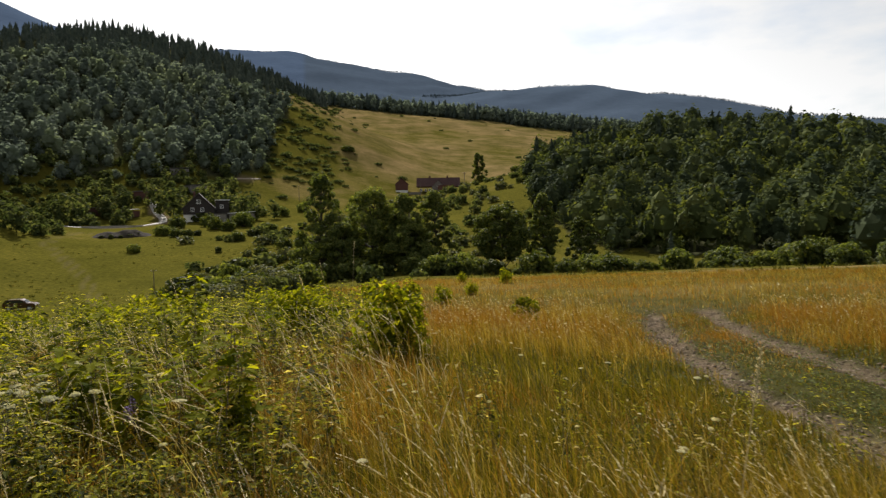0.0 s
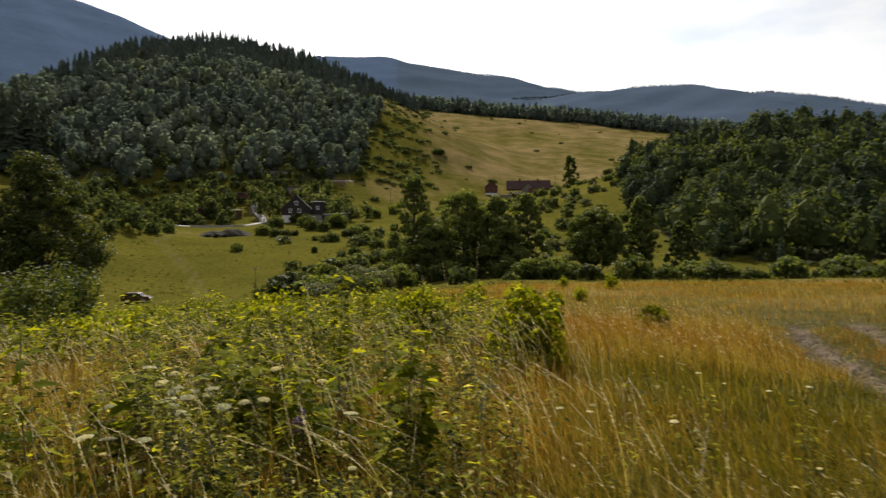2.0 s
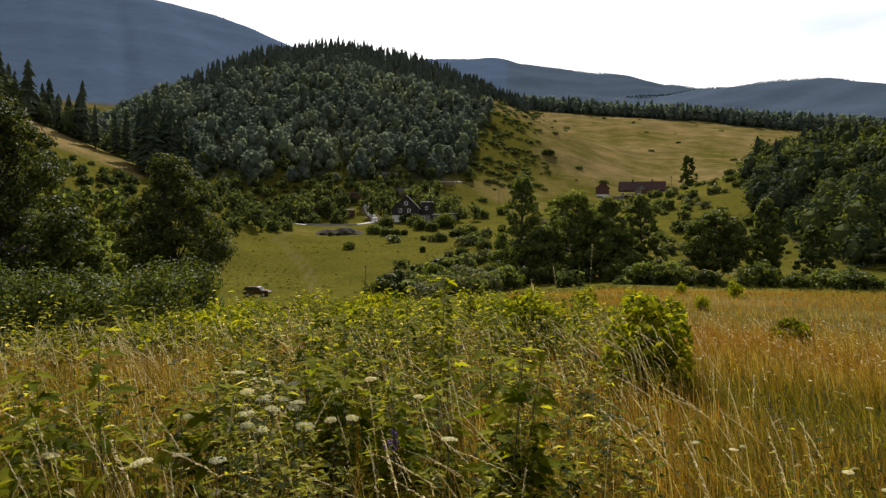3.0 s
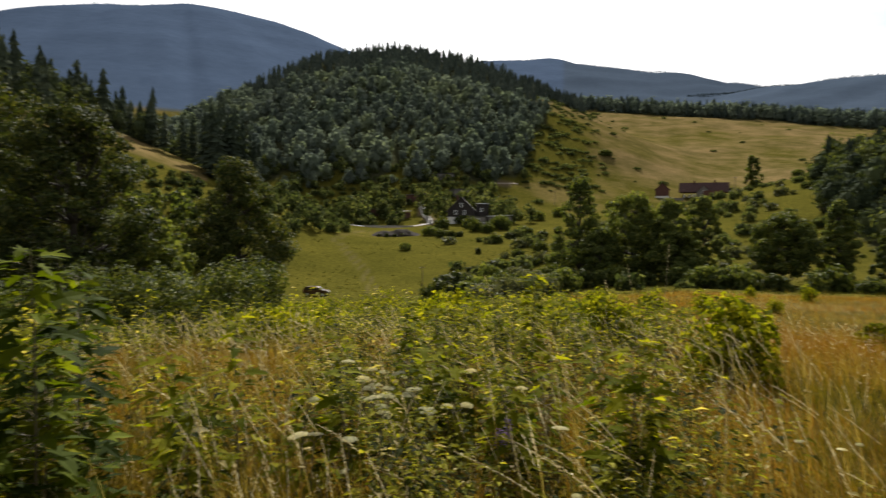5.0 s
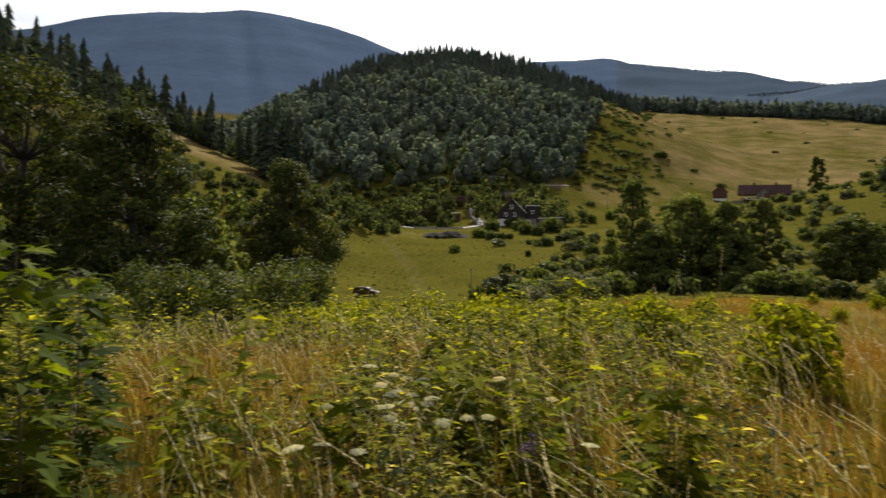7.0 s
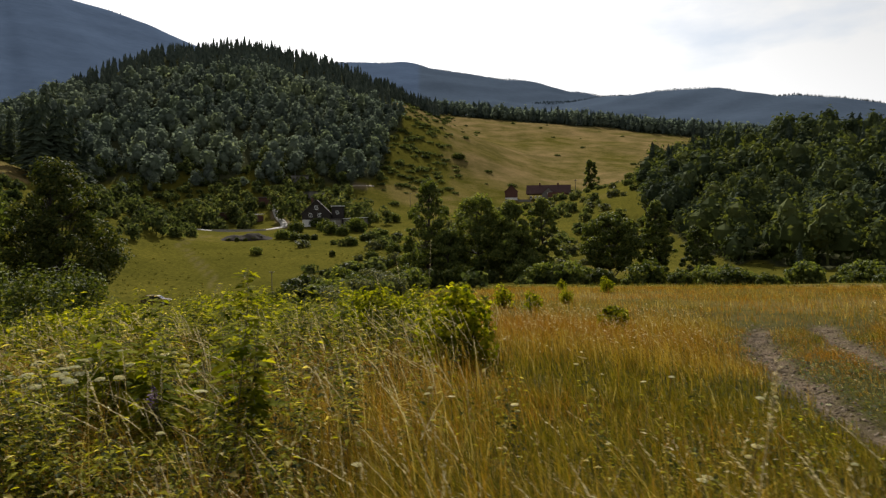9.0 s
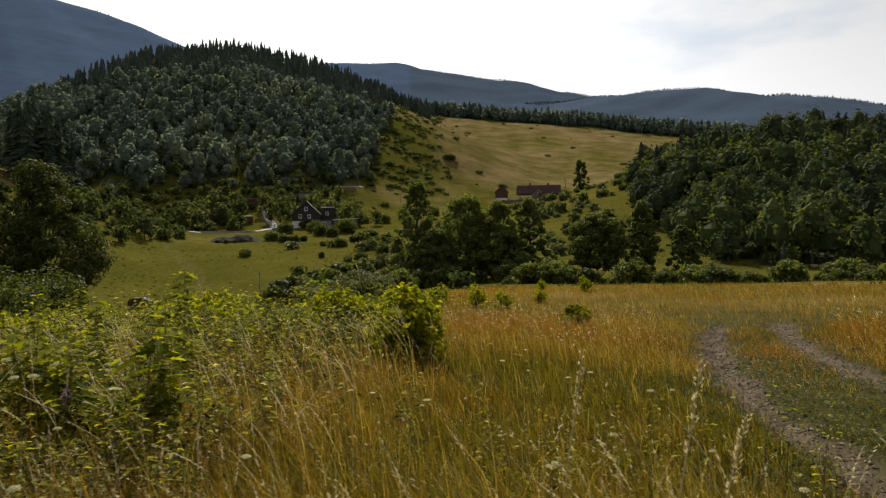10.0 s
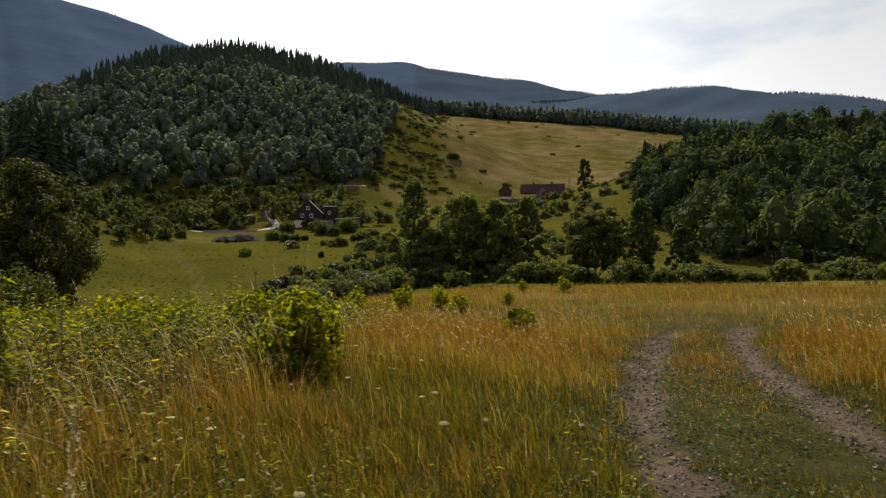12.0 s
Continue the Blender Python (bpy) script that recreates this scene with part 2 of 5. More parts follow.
def wobble(x, y, size, seed=0):
    """Smooth uneven noise between -1 and 1 with features of about that size."""
    u, v, s = x / size, y / size, seed * 1.7
    return (np.sin(u * 2.1 + 1.3 * np.sin(v * 1.7 + s) + s) + np.sin(v * 2.3 + 1.1 * np.sin(u * 1.9 - s) + 2 * s)
            + 0.6 * np.sin((u + v) * 3.7 + s * 3) + 0.5 * np.sin((u - v) * 4.9 - s)) / 3.1


def crest(x, y, pts, slope, round_top):
    """A hill under a crest line: the height falls off with the distance from it."""
    best = np.full(np.shape(x), -1e4)
    for (ax, ay, az), (bx, by, bz) in zip(pts, pts[1:]):
        dx, dy = bx - ax, by - ay
        u = np.clip(((x - ax) * dx + (y - ay) * dy) / (dx * dx + dy * dy), 0, 1)
        d = np.hypot(x - ax - u * dx, y - ay - u * dy)
        best = np.maximum(best, az + u * (bz - az) - np.sqrt((slope * d) ** 2 + round_top ** 2) + round_top)
    return best


def smax(a, b, k):
    h = np.maximum(k - np.abs(a - b), 0)
    return np.maximum(a, b) + h * h / (4 * k)


HILL_WOODED = [(-470, 470, 50), (-364, 503, 108), (-293, 547, 153), (-245, 570, 161), (-205, 586, 153), (-140, 604, 122), (-100, 645, 96)]
def hill_wooded(x, y):
    return crest(x, y, HILL_WOODED, 0.5, 14) - 0.4 * np.clip(-x - 295, 0, 200)


HILL_RIGHT = [(76, 291, 21), (97, 284, 31), (116, 276, 35), (140, 265, 33), (160, 254, 28), (185, 239, 19), (260, 180, 20)]
HILL_LEFT = [(-560, 20, 170), (-320, 112, 86), (-240, 145, 58), (-205, 166, 41)]
MOUNT_LEFT = [(-2300, 500, 300), (-1800, 850, 420), (-1509, 1155, 462), (-1449, 1230, 509), (-1352, 1336, 556), (-1241, 1440, 579), (-1117, 1538, 563), (-1009, 1611, 522), (-895, 1677, 486), (-600, 1850, 420)]
RIDGE_FAR = [(-1300, 2700, 640), (-758, 2799, 722), (-557, 2846, 724), (-393, 2873, 694), (-77, 2899, 650), (47, 2899, 612), (196, 2893, 585), (700, 2850, 500)]
RIDGE_MID = [(100, 2210, 400), (318, 2177, 431), (589, 2119, 424), (774, 2059, 393), (929, 1994, 348), (1043, 1937, 308), (1500, 1600, 220), (2200, 900, 150)]


def ground_z(x, y):
    x, y = np.asarray(x, float), np.asarray(y, float)
    z = sum(np.interp(y + k * (3 + 0.03 * np.abs(y)), PROFILE[:, 0], PROFILE[:, 1]) for k in (-1, -0.5, 0, 0.5, 1)) / 5
    z = z + (0.05 * np.clip(x, -26, 0) + 0.05 * np.clip(x, -80, 0) + 0.012 * np.clip(x, 0, 60)) * sstep(220, 90, y) * sstep(2, 25, np.hypot(x, y))
    z = z - 0.1 * np.clip(x, -200, 300) * sstep(380, 800, y) * sstep(1500, 900, y)
    z = smax(z, hill_wooded(x, y), 14)
    z = smax(z, crest(x, y, HILL_RIGHT, 0.29, 6), 9)
    z = smax(z, crest(x, y, HILL_LEFT, 0.45, 5), 9)
    z = smax(z, crest(x, y, MOUNT_LEFT, 0.48, 50), 40)
    z = smax(z, crest(x, y, RIDGE_FAR, 0.4, 40), 40)
    z = smax(z, crest(x, y, RIDGE_MID, 0.36, 30), 40)
    r = np.hypot(x, y)
    z = z + wobble(x, y, 2.2) * 0.05 * sstep(0, 4, r) + wobble(x, y, 19, 2) * (0.35 - 0.25 * sstep(200, 320, r)) * sstep(25, 80, r) + wobble(x, y, 60, 3) * 1.6 * sstep(150, 500, r)
    return z + wobble(x, y, 170, 4) * 9 * sstep(900, 1800, r)


def zat(x, y):
    return float(ground_z(x, y))


# ---- mesh tools ----
def mesh_of(name, verts, tris, mats, index=None, smooth=False):
    me = bpy.data.meshes.new(name)
    verts, tris = np.asarray(verts, np.float32).reshape(-1, 3), np.asarray(tris, np.int32)
    n = tris.shape[1]
    me.vertices.add(len(verts))
    me.vertices.foreach_set("co", verts.ravel())
    me.loops.add(tris.size)
    me.loops.foreach_set("vertex_index", tris.ravel())
    me.polygons.add(len(tris))
    me.polygons.foreach_set("loop_start", np.arange(0, tris.size, n, dtype=np.int32))
    for m in mats if isinstance(mats, (list, tuple)) else [mats]:
        me.materials.append(m)
    if index is not None:
        me.polygons.foreach_set("material_index", np.asarray(index, np.int32))
    me.polygons.foreach_set("use_smooth", np.full(len(tris), smooth))
    me.update(calc_edges=True)
    me.validate()
    return me


def joined(parts):
    """One array of vertices and one of triangles out of several."""
    vs, ts, k = [], [], 0
    for v, t in parts:
        v = np.asarray(v, float).reshape(-1, 3)
        vs.append(v)
        ts.append(np.asarray(t, np.int64) + k)
        k += len(v)
    return np.concatenate(vs), np.concatenate(ts)


def unit(v):
    return v / np.maximum(np.linalg.norm(v, axis=-1, keepdims=True), 1e-9)


def strips(root, height, width, way, bend, seg, rng):
    """Grass blades: tapered bent strips. way: the heading in which each one leans."""
    n = len(root)
    side = rng.uniform(0, 2 * np.pi, n)
    sv = np.stack([np.cos(side), np.sin(side), np.zeros(n)], 1)
    lean = np.stack([np.cos(way), np.sin(way), np.zeros(n)], 1)
    out = np.zeros((n, 2 * seg + 1, 3))
    for k in range(seg + 1):
        u = k / seg
        p = root + lean * (height * bend * u ** 2.2)[:, None] + np.array([0, 0, 1.0]) * (height * u * (1 - 0.35 * bend * u))[:, None]
        w = (width * 0.5 * (1 - u) ** 0.6)[:, None] * sv
        if k < seg:
            out[:, 2 * k], out[:, 2 * k + 1] = p - w, p + w
        else:
            out[:, 2 * k] = p
    t = []
    for k in range(seg - 1):
        t += [(2 * k, 2 * k + 1, 2 * k + 3), (2 * k, 2 * k + 3, 2 * k + 2)]
    t.append((2 * seg - 2, 2 * seg - 1, 2 * seg))
    t = np.array(t)
    return out.reshape(-1, 3), (t[None] + (np.arange(n) * (2 * seg + 1))[:, None, None]).reshape(-1, 3), out[:, -1], lean


def leaves(p, axis, up, length, width, fold=0.25):
    """Leaves folded along the midrib, of four triangles each."""
    a = unit(axis)
    s = unit(np.cross(a, up))
    nrm = np.cross(s, a)
    L, W = length[:, None], width[:, None]
    mid = p + a * L * 0.42
    v = np.stack([p, mid + s * W * 0.5 + nrm * W * fold, p + a * L - nrm * L * 0.12, mid - s * W * 0.5 + nrm * W * fold, mid], 1)
    t = np.array([(0, 1, 4), (4, 1, 2), (0, 4, 3), (3, 4, 2)])
    return v.reshape(-1, 3), (t[None] + (np.arange(len(p)) * 5)[:, None, None]).reshape(-1, 3)


def cards(p, nrm, size, rng):
    """Sprays of foliage: bent rhombs of two triangles."""
    n = len(p)
    r = unit(rng.normal(size=(n, 3)))
    a = unit(np.cross(nrm, r))
    b = np.cross(nrm, a)
    s = size[:, None]
    v = np.stack([p - a * s * 0.6, p + b * s * 0.42 + nrm * s * 0.1, p + a * s * 0.6 - nrm * s * 0.15, p - b * s * 0.42 + nrm * s * 0.1], 1)
    t = np.array([(0, 1, 2), (0, 2, 3)])
    return v.reshape(-1, 3), (t[None] + (np.arange(n) * 4)[:, None, None]).reshape(-1, 3)


MAPLE_OUTLINE = np.array([(0, 0), (0.12, -0.08), (0.36, -0.06), (0.13, 0.15), (0.54, 0.44), (0.16, 0.41), (0.20, 0.64), (0.0, 1.05),
                          (-0.20, 0.64), (-0.16, 0.41), (-0.54, 0.44), (-0.13, 0.15), (-0.36, -0.06), (-0.12, -0.08)])


def maple_leaves(p, axis, up, size, rng):
    """Five-lobed leaves with a drooping tip, as fans round the middle of the blade."""
    n, k = len(p), len(MAPLE_OUTLINE)
    a = unit(axis)
    s = unit(np.cross(a, up))
    nrm = np.cross(s, a)
    v = np.zeros((n, k + 1, 3))
    v[:, 0] = p + a * (size * 0.36)[:, None]
    for i, (x, y) in enumerate(MAPLE_OUTLINE):
        v[:, i + 1] = p + s * (x * size)[:, None] + a * (y * size)[:, None] + nrm * ((0.16 * abs(x) - 0.14 * y * y) * size)[:, None]
    t = np.array([(0, i + 1, (i + 1) % k + 1) for i in range(k)])
    return v.reshape(-1, 3), (t[None] + (np.arange(n) * (k + 1))[:, None, None]).reshape(-1, 3)


def tube(points, radii, sides=6):
    pts = np.asarray(points, float)
    v, t = [], []
    for i, (p, r) in enumerate(zip(pts, radii)):
        d = unit(pts[min(i + 1, len(pts) - 1)] - pts[max(i - 1, 0)])
        e = unit(np.cross(d, (0.31, 0.95, 0.05)))
        f = np.cross(d, e)
        for k in range(sides):
            w = 2 * math.pi * k / sides
            v.append(p + r * (math.cos(w) * e + math.sin(w) * f))
    for i in range(len(pts) - 1):
        for k in range(sides):
            a, b = i * sides + k, i * sides + (k + 1) % sides
            t += [(a, b, b + sides), (a, b + sides, a + sides)]
    return np.array(v), np.array(t)


def part(name, data, material, parent, label="", smooth=False):
    """Links one mesh, from arrays or a bmesh, as a part under a thing or a part."""
    if isinstance(data, bmesh.types.BMesh):
        me = bpy.data.meshes.new(name)
        data.to_mesh(me)
        data.free()
        me.materials.append(material)
    else:
        me = mesh_of(name, data[0], data[1], material, smooth=smooth)
    ob = new(name, me)
    ob.parent = parent
    return tagged(ob, label)


def thing(name, m, label, category, group=""):
    ob = new(name)
    ob.empty_display_size = 0.2
    ob.matrix_world = m
    return tagged(ob, label, category, group)


def box_bm(x0, y0, z0, x1, y1, z1, bevel=0.0, bm=None):
    bm = bm or bmesh.new()
    m = Matrix.LocRotScale(((x0 + x1) / 2, (y0 + y1) / 2, (z0 + z1) / 2), None, (x1 - x0, y1 - y0, z1 - z0))
    made = bmesh.ops.create_cube(bm, size=1, matrix=m)
    if bevel:
        es = list({e for v in made["verts"] for e in v.link_edges})
        bmesh.ops.bevel(bm, geom=es, offset=bevel, segments=2, affect="EDGES")
    return bm


def prism_bm(outline, y0, y1, bm=None):
    """A solid with that outline in x and z, from y0 to y1."""
    bm = bm or bmesh.new()
    a = [bm.verts.new((x, y0, z)) for x, z in outline]
    b = [bm.verts.new((x, y1, z)) for x, z in outline]
    bm.faces.new(a)
    bm.faces.new(b[::-1])
    for i in range(len(a)):
        j = (i + 1) % len(a)
        bm.faces.new((a[j], a[i], b[i], b[j]))
    bmesh.ops.recalc_face_normals(bm, faces=bm.faces)
    return bm


# ---- the tracks and roads in plan ----
RUT_LEFT = [(4.05, -6.0), (4.1, 2.0), (4.12, 5.2), (4.18, 6.8), (4.4, 8.5), (4.8, 10.5), (5.5, 12.9), (6.4, 15.6), (7.6, 18.5)]
RUT_RIGHT = [(6.2, -6.0), (6.15, 2.0), (6.13, 6.8), (6.18, 8.1), (6.34, 9.7), (6.65, 11.5), (7.2, 13.7), (8.0, 16.4), (9.2, 19.0)]
TRODDEN = [(0.33, -0.42), (0.0, 0.0), (-0.4, 0.2), (-0.5, 0.7), (-0.75, 0.55), (-0.7, 0.8), (0.0, 0.55), (0.6, 0.1), (1.4, -0.25), (1.95, 0.0), (2.3, 0.4), (3.0, 0.75)]
FARM_TRACK = [(-38, 86), (-48.5, 102), (-57, 118), (-65, 132), (-79, 151), (-89, 163), (-95, 180), (-97, 194), (-88, 206)]
VALLEY_ROAD = [(-118, 207), (-103.8, 216.6), (-94, 226), (-88.3, 238), (-92, 247), (-96.6, 254), (-102.6, 265.6), (-107, 278)]
UPHILL_LANE = [(-80, 272), (-81.8, 284), (-83.7, 294), (-85, 307), (-81, 314), (-72, 320)]


def line_gap(x, y, pts):
    """The distance from a bent line in plan."""
    best = np.full(np.shape(x), 1e9)
    for (ax, ay), (bx, by) in zip(pts, pts[1:]):
        dx, dy = bx - ax, by - ay
        u = np.clip(((x - ax) * dx + (y - ay) * dy) / (dx * dx + dy * dy), 0, 1)
        best = np.minimum(best, np.hypot(x - ax - u * dx, y - ay - u * dy))
    return best


def rut(x, y):
    edge = 0.10 * wobble(x, y, 0.5, 5)
    return np.minimum(line_gap(x, y, RUT_LEFT), line_gap(x, y, RUT_RIGHT)) + edge + 0.8 * sstep(15.0, 18.0, y)


def bearing(x, y):
    return np.degrees(np.arctan2(x, y))


# woods in plan
def wood_hill(x, y):
    b, r = bearing(x, y), np.hypot(x, y)
    return (b > -58) & (b < np.interp(r, (300, 355, 400), (-15.5, -12.5, -10.9)) + 0.6 * np.sin(r / 17)) & (r > 325 + 14 * np.sin(b * 1.3)) & (r < 690) & (hill_wooded(x, y) > 22)


def wood_right(x, y):
    b, r = bearing(x, y), np.hypot(x, y)
    return (b > 10.6) & (b < 50) & (r > np.interp(b, (10.6, 13, 16, 40), (200, 155, 130, 124)) + 5 * np.sin(b * 2)) & (r < 335)


def wood_top(x, y):
    b, r = bearing(x, y), np.hypot(x, y)
    return (b > -15) & (b < 34) & (r > 812 + 6 * np.sin(b) - 2.0 * np.maximum(b - 2, 0)) & (r < 868)


def wood_left(x, y):
    b, r = bearing(x, y), np.hypot(x, y)
    return (b > -74) & (b < -40) & (r > np.interp(b, (-62, -50, -44, -40), (200, 232, 250, 262)) + 8 * np.sin(b * 0.9)) & (r < 420) & (crest(x, y, HILL_LEFT, 0.45, 5) > 6)


# where leafy herbs grow
def herb_share(x, y):
    """Where leafy herbs and shoots stand, between 0 and 1."""
    u = 0.35 * wobble(x, y, 0.9, 6)
    right = sstep(0.8, -0.9, x - np.interp(y, (2.0, 4.0, 6.0, 9, 12, 18), (-0.3, -0.4, -0.45, -0.3, 0.1, -0.6)) + u)
    # a strip of open grass runs through the herbs
    along, across = -0.64 * (x + 2.3) + 0.77 * (y - 2.4), 0.77 * (x + 2.3) + 0.64 * (y - 2.4)
    patch = sstep(1.25, 0.75, np.abs(across + 0.3 * u) / (0.58 + 0.13 * np.clip(along, 0, 9))) * sstep(-0.6, 0.3, along) * sstep(9.0, 7.0, along)
    patch = np.maximum(patch, 0.85 * np.exp(-((x + 1.1) / 1.1) ** 2 - ((y - 6.9) / 1.9) ** 2))
    r = np.hypot(x, y)
    return np.clip(right * (1 - 0.95 * patch), 0, 1) * sstep(22, 16, r) + 0.7 * sstep(0.3, 0.8, wobble(x, y, 0.8, 21) + 0.5) * sstep(5.5, 3.5, y) * sstep(8, 6, r) * (rut(x, y) > 0.45)

# ---- ground: one sheet to the horizon ----
def build_ground():
    ang = np.radians(np.concatenate([np.arange(-180, -72, 6), np.arange(-72, 46, 0.36), np.arange(46, 180, 6)]))
    rad = np.concatenate([[0.0], np.geomspace(0.5, 45, 130), np.geomspace(46, 4600, 220)])
    A, Rr = np.meshgrid(ang, rad[1:], indexing="xy")
    x, y = Rr * np.sin(A), Rr * np.cos(A)
    z = ground_z(x, y)
    gap = rut(x, y)
    z = z - 0.09 * np.exp(-(gap / 0.3) ** 2) * (Rr < 60)
    nr, na = x.shape
    verts = np.concatenate([[[0, 0, zat(0, 0)]], np.stack([x, y, z], -1).reshape(-1, 3)])
    i, j = np.meshgrid(np.arange(nr - 1), np.arange(na), indexing="ij")
    a, b = 1 + i * na + j, 1 + i * na + (j + 1) % na
    quads = np.stack([a, b, b + na, a + na], -1).reshape(-1, 4)
    fan = np.stack([np.zeros(na, int), 1 + (np.arange(na) + 1) % na, 1 + np.arange(na)], -1)
    tris = np.concatenate([quads[:, [0, 2, 1]], quads[:, [0, 3, 2]], fan[:, [0, 2, 1]]])
    me = mesh_of("ground", verts, tris, M_GROUND, smooth=True)
    X, Y = verts[:, 0], verts[:, 1]
    R = np.hypot(X, Y)
    dirt = sstep(0.34, 0.14, rut(X, Y) + 0.14 * wobble(X, Y, 0.9, 14)) * (R < 60) * np.clip(0.8 + 0.5 * wobble(X, Y, 0.6, 9), 0, 1) * sstep(19, 15.5, Y)
    lane = np.abs(line_gap(X, Y, FARM_TRACK) - 0.75)
    dirt = np.maximum(dirt, 0.2 * sstep(0.45, 0.2, lane))
    dirt = np.maximum(dirt, 0.8 * sstep(1.8, 1.1, line_gap(X, Y, UPHILL_LANE)))
    dirt = np.maximum(dirt, sstep(2.3, 1.6, line_gap(X, Y, VALLEY_ROAD)))
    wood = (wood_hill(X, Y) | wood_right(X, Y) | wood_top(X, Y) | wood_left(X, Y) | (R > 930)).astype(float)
    dry = 0.35 - 0.35 * sstep(-13, -11, bearing(X, Y)) * sstep(-5, -8, bearing(X, Y)) * sstep(330, 350, R) * sstep(500, 450, R) + 0.32 * sstep(300, 420, Y) * sstep(-0.32, -0.1, X / np.maximum(Y, 1)) + 0.25 * (R < 60) * sstep(-4, 6, X) * sstep(9, 16, R) - 0.15 * (R < 60) * sstep(12, 8, R)
    dry = dry - 0.3 * sstep(60, 80, R) * sstep(330, 240, R) * (Y > 0) + 0.75 * (bearing(X, Y) < -39) * sstep(205, 215, R) * sstep(290, 250, R) * (Y > 0)
    dry = dry - 0.35 * (bearing(X, Y) < -13) * sstep(215, 245, R) * sstep(360, 345, R) * (Y > 0) * (bearing(X, Y) > -39)
    # how much haze tint the far ground takes, weaker right of the left mountain
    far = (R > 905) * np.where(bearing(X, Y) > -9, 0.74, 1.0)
    # darker litter under herbs and near grass, painted for the shade between stems
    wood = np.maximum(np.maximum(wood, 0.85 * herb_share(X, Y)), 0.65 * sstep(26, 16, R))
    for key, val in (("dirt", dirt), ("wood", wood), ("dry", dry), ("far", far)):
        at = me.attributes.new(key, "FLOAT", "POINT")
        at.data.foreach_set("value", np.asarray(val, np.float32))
    return tagged(new("ground", me), "grassy valley ground with dirt ruts, dry meadow and wood floors", "ground", kind="structure")


build_ground()


# ---- trees ----
def crown_points(rng, n, blobs, shell=0.75, jitter=0.42):
    """Places and normals of leaves on the outer part of several clumps (centre x, y, z and radii)."""
    blobs = np.asarray(blobs, float)
    w = blobs[:, 3] * blobs[:, 4]
    k = rng.choice(len(blobs), n, p=w / w.sum())
    d = unit(rng.normal(size=(n, 3)))
    r = shell + (1.08 - shell) * rng.random(n) ** 0.6
    rad = blobs[k][:, [3, 3, 4]]
    p = blobs[k, :3] + d * rad * r[:, None]
    nrm = unit(d + jitter * rng.normal(size=(n, 3)) + np.array([0, 0, 0.4]))
    return p, nrm


def broadleaf_parts(rng, h, w, base, n_blobs, n_cards, card, pointed=0.0):
    """Trunk with limbs, and a crown of clumps. base: where the crown begins, as a share of h."""
    wood = []
    steps = 7
    lean = rng.normal(0, 0.03, 2) * h
    trunk = [(lean[0] * (u ** 2) + 0.05 * math.sin(5 * u) * w * 0.3, lean[1] * u ** 2, h * 0.9 * u) for u in np.linspace(0, 1, steps)]
    tr = 0.022 * h * np.linspace(1, 0.15, steps)
    tr[0] *= 1.35
    wood.append(tube(trunk, tr, 7))
    blobs = []
    for i in range(n_blobs):
        u = base + (1 - base) * (i + rng.random()) / n_blobs * 0.93
        prof = math.sin(math.pi * min(1, max(0.05, (u - base) / (1 - base))) ** (0.75 + 0.0 * pointed)) ** 0.6
        prof = prof * (1 - pointed * (u - base) / (1 - base))
        a = i * 2.4 + rng.normal(0, 0.4)
        rr = 0.5 * w * prof * (0.3 + 0.62 * rng.random() ** 0.7)
        c = (rr * math.cos(a), rr * math.sin(a), u * h)
        rad = w * (0.065 + 0.085 * rng.random() ** 2) * (0.5 + 0.5 * prof)
        blobs.append((*c, rad, rad * (0.45 + 0.35 * rng.random())))
        s = max(0.05, u - 0.12)
        k = np.interp(s / 0.9, np.linspace(0, 1, steps), range(steps))
        p0 = np.array(trunk[int(k)])
        p2 = np.array(c)
        p1 = (p0 + p2) / 2 + (0, 0, -0.03 * h)
        wood.append(tube([p0, p1, p2], [0.0045 * h, 0.003 * h, 0.0015 * h], 5))
    blobs.append((lean[0] * 0.8, lean[1] * 0.8, h * 0.9, w * 0.16 * (1 - 0.5 * pointed), h * 0.1))
    p, nrm = crown_points(rng, n_cards, blobs, 0.3)
    return joined(wood), cards(p, nrm, card * rng.uniform(0.6, 1.25, n_cards), rng)


def make_tree(x, y, h, w, label, mat=None, base=0.22, n_blobs=22, n_cards=4500, card=0.4, seed=1, name="tree", category="tree", pointed=0.0, sink=0.15):
    rng = np.random.default_rng(seed)
    ob = thing(name, pose(x, y, zat(x, y) - sink, 0, 0, math.degrees(rng.uniform(0, 6))), label, category)
    wood, leaf = broadleaf_parts(rng, h, w, base, n_blobs, n_cards, card, pointed)
    part("trunk", wood, M_BARK, ob, "grey-brown bark", smooth=True)
    part("crown", leaf, mat or M_BROAD, ob)
    return ob


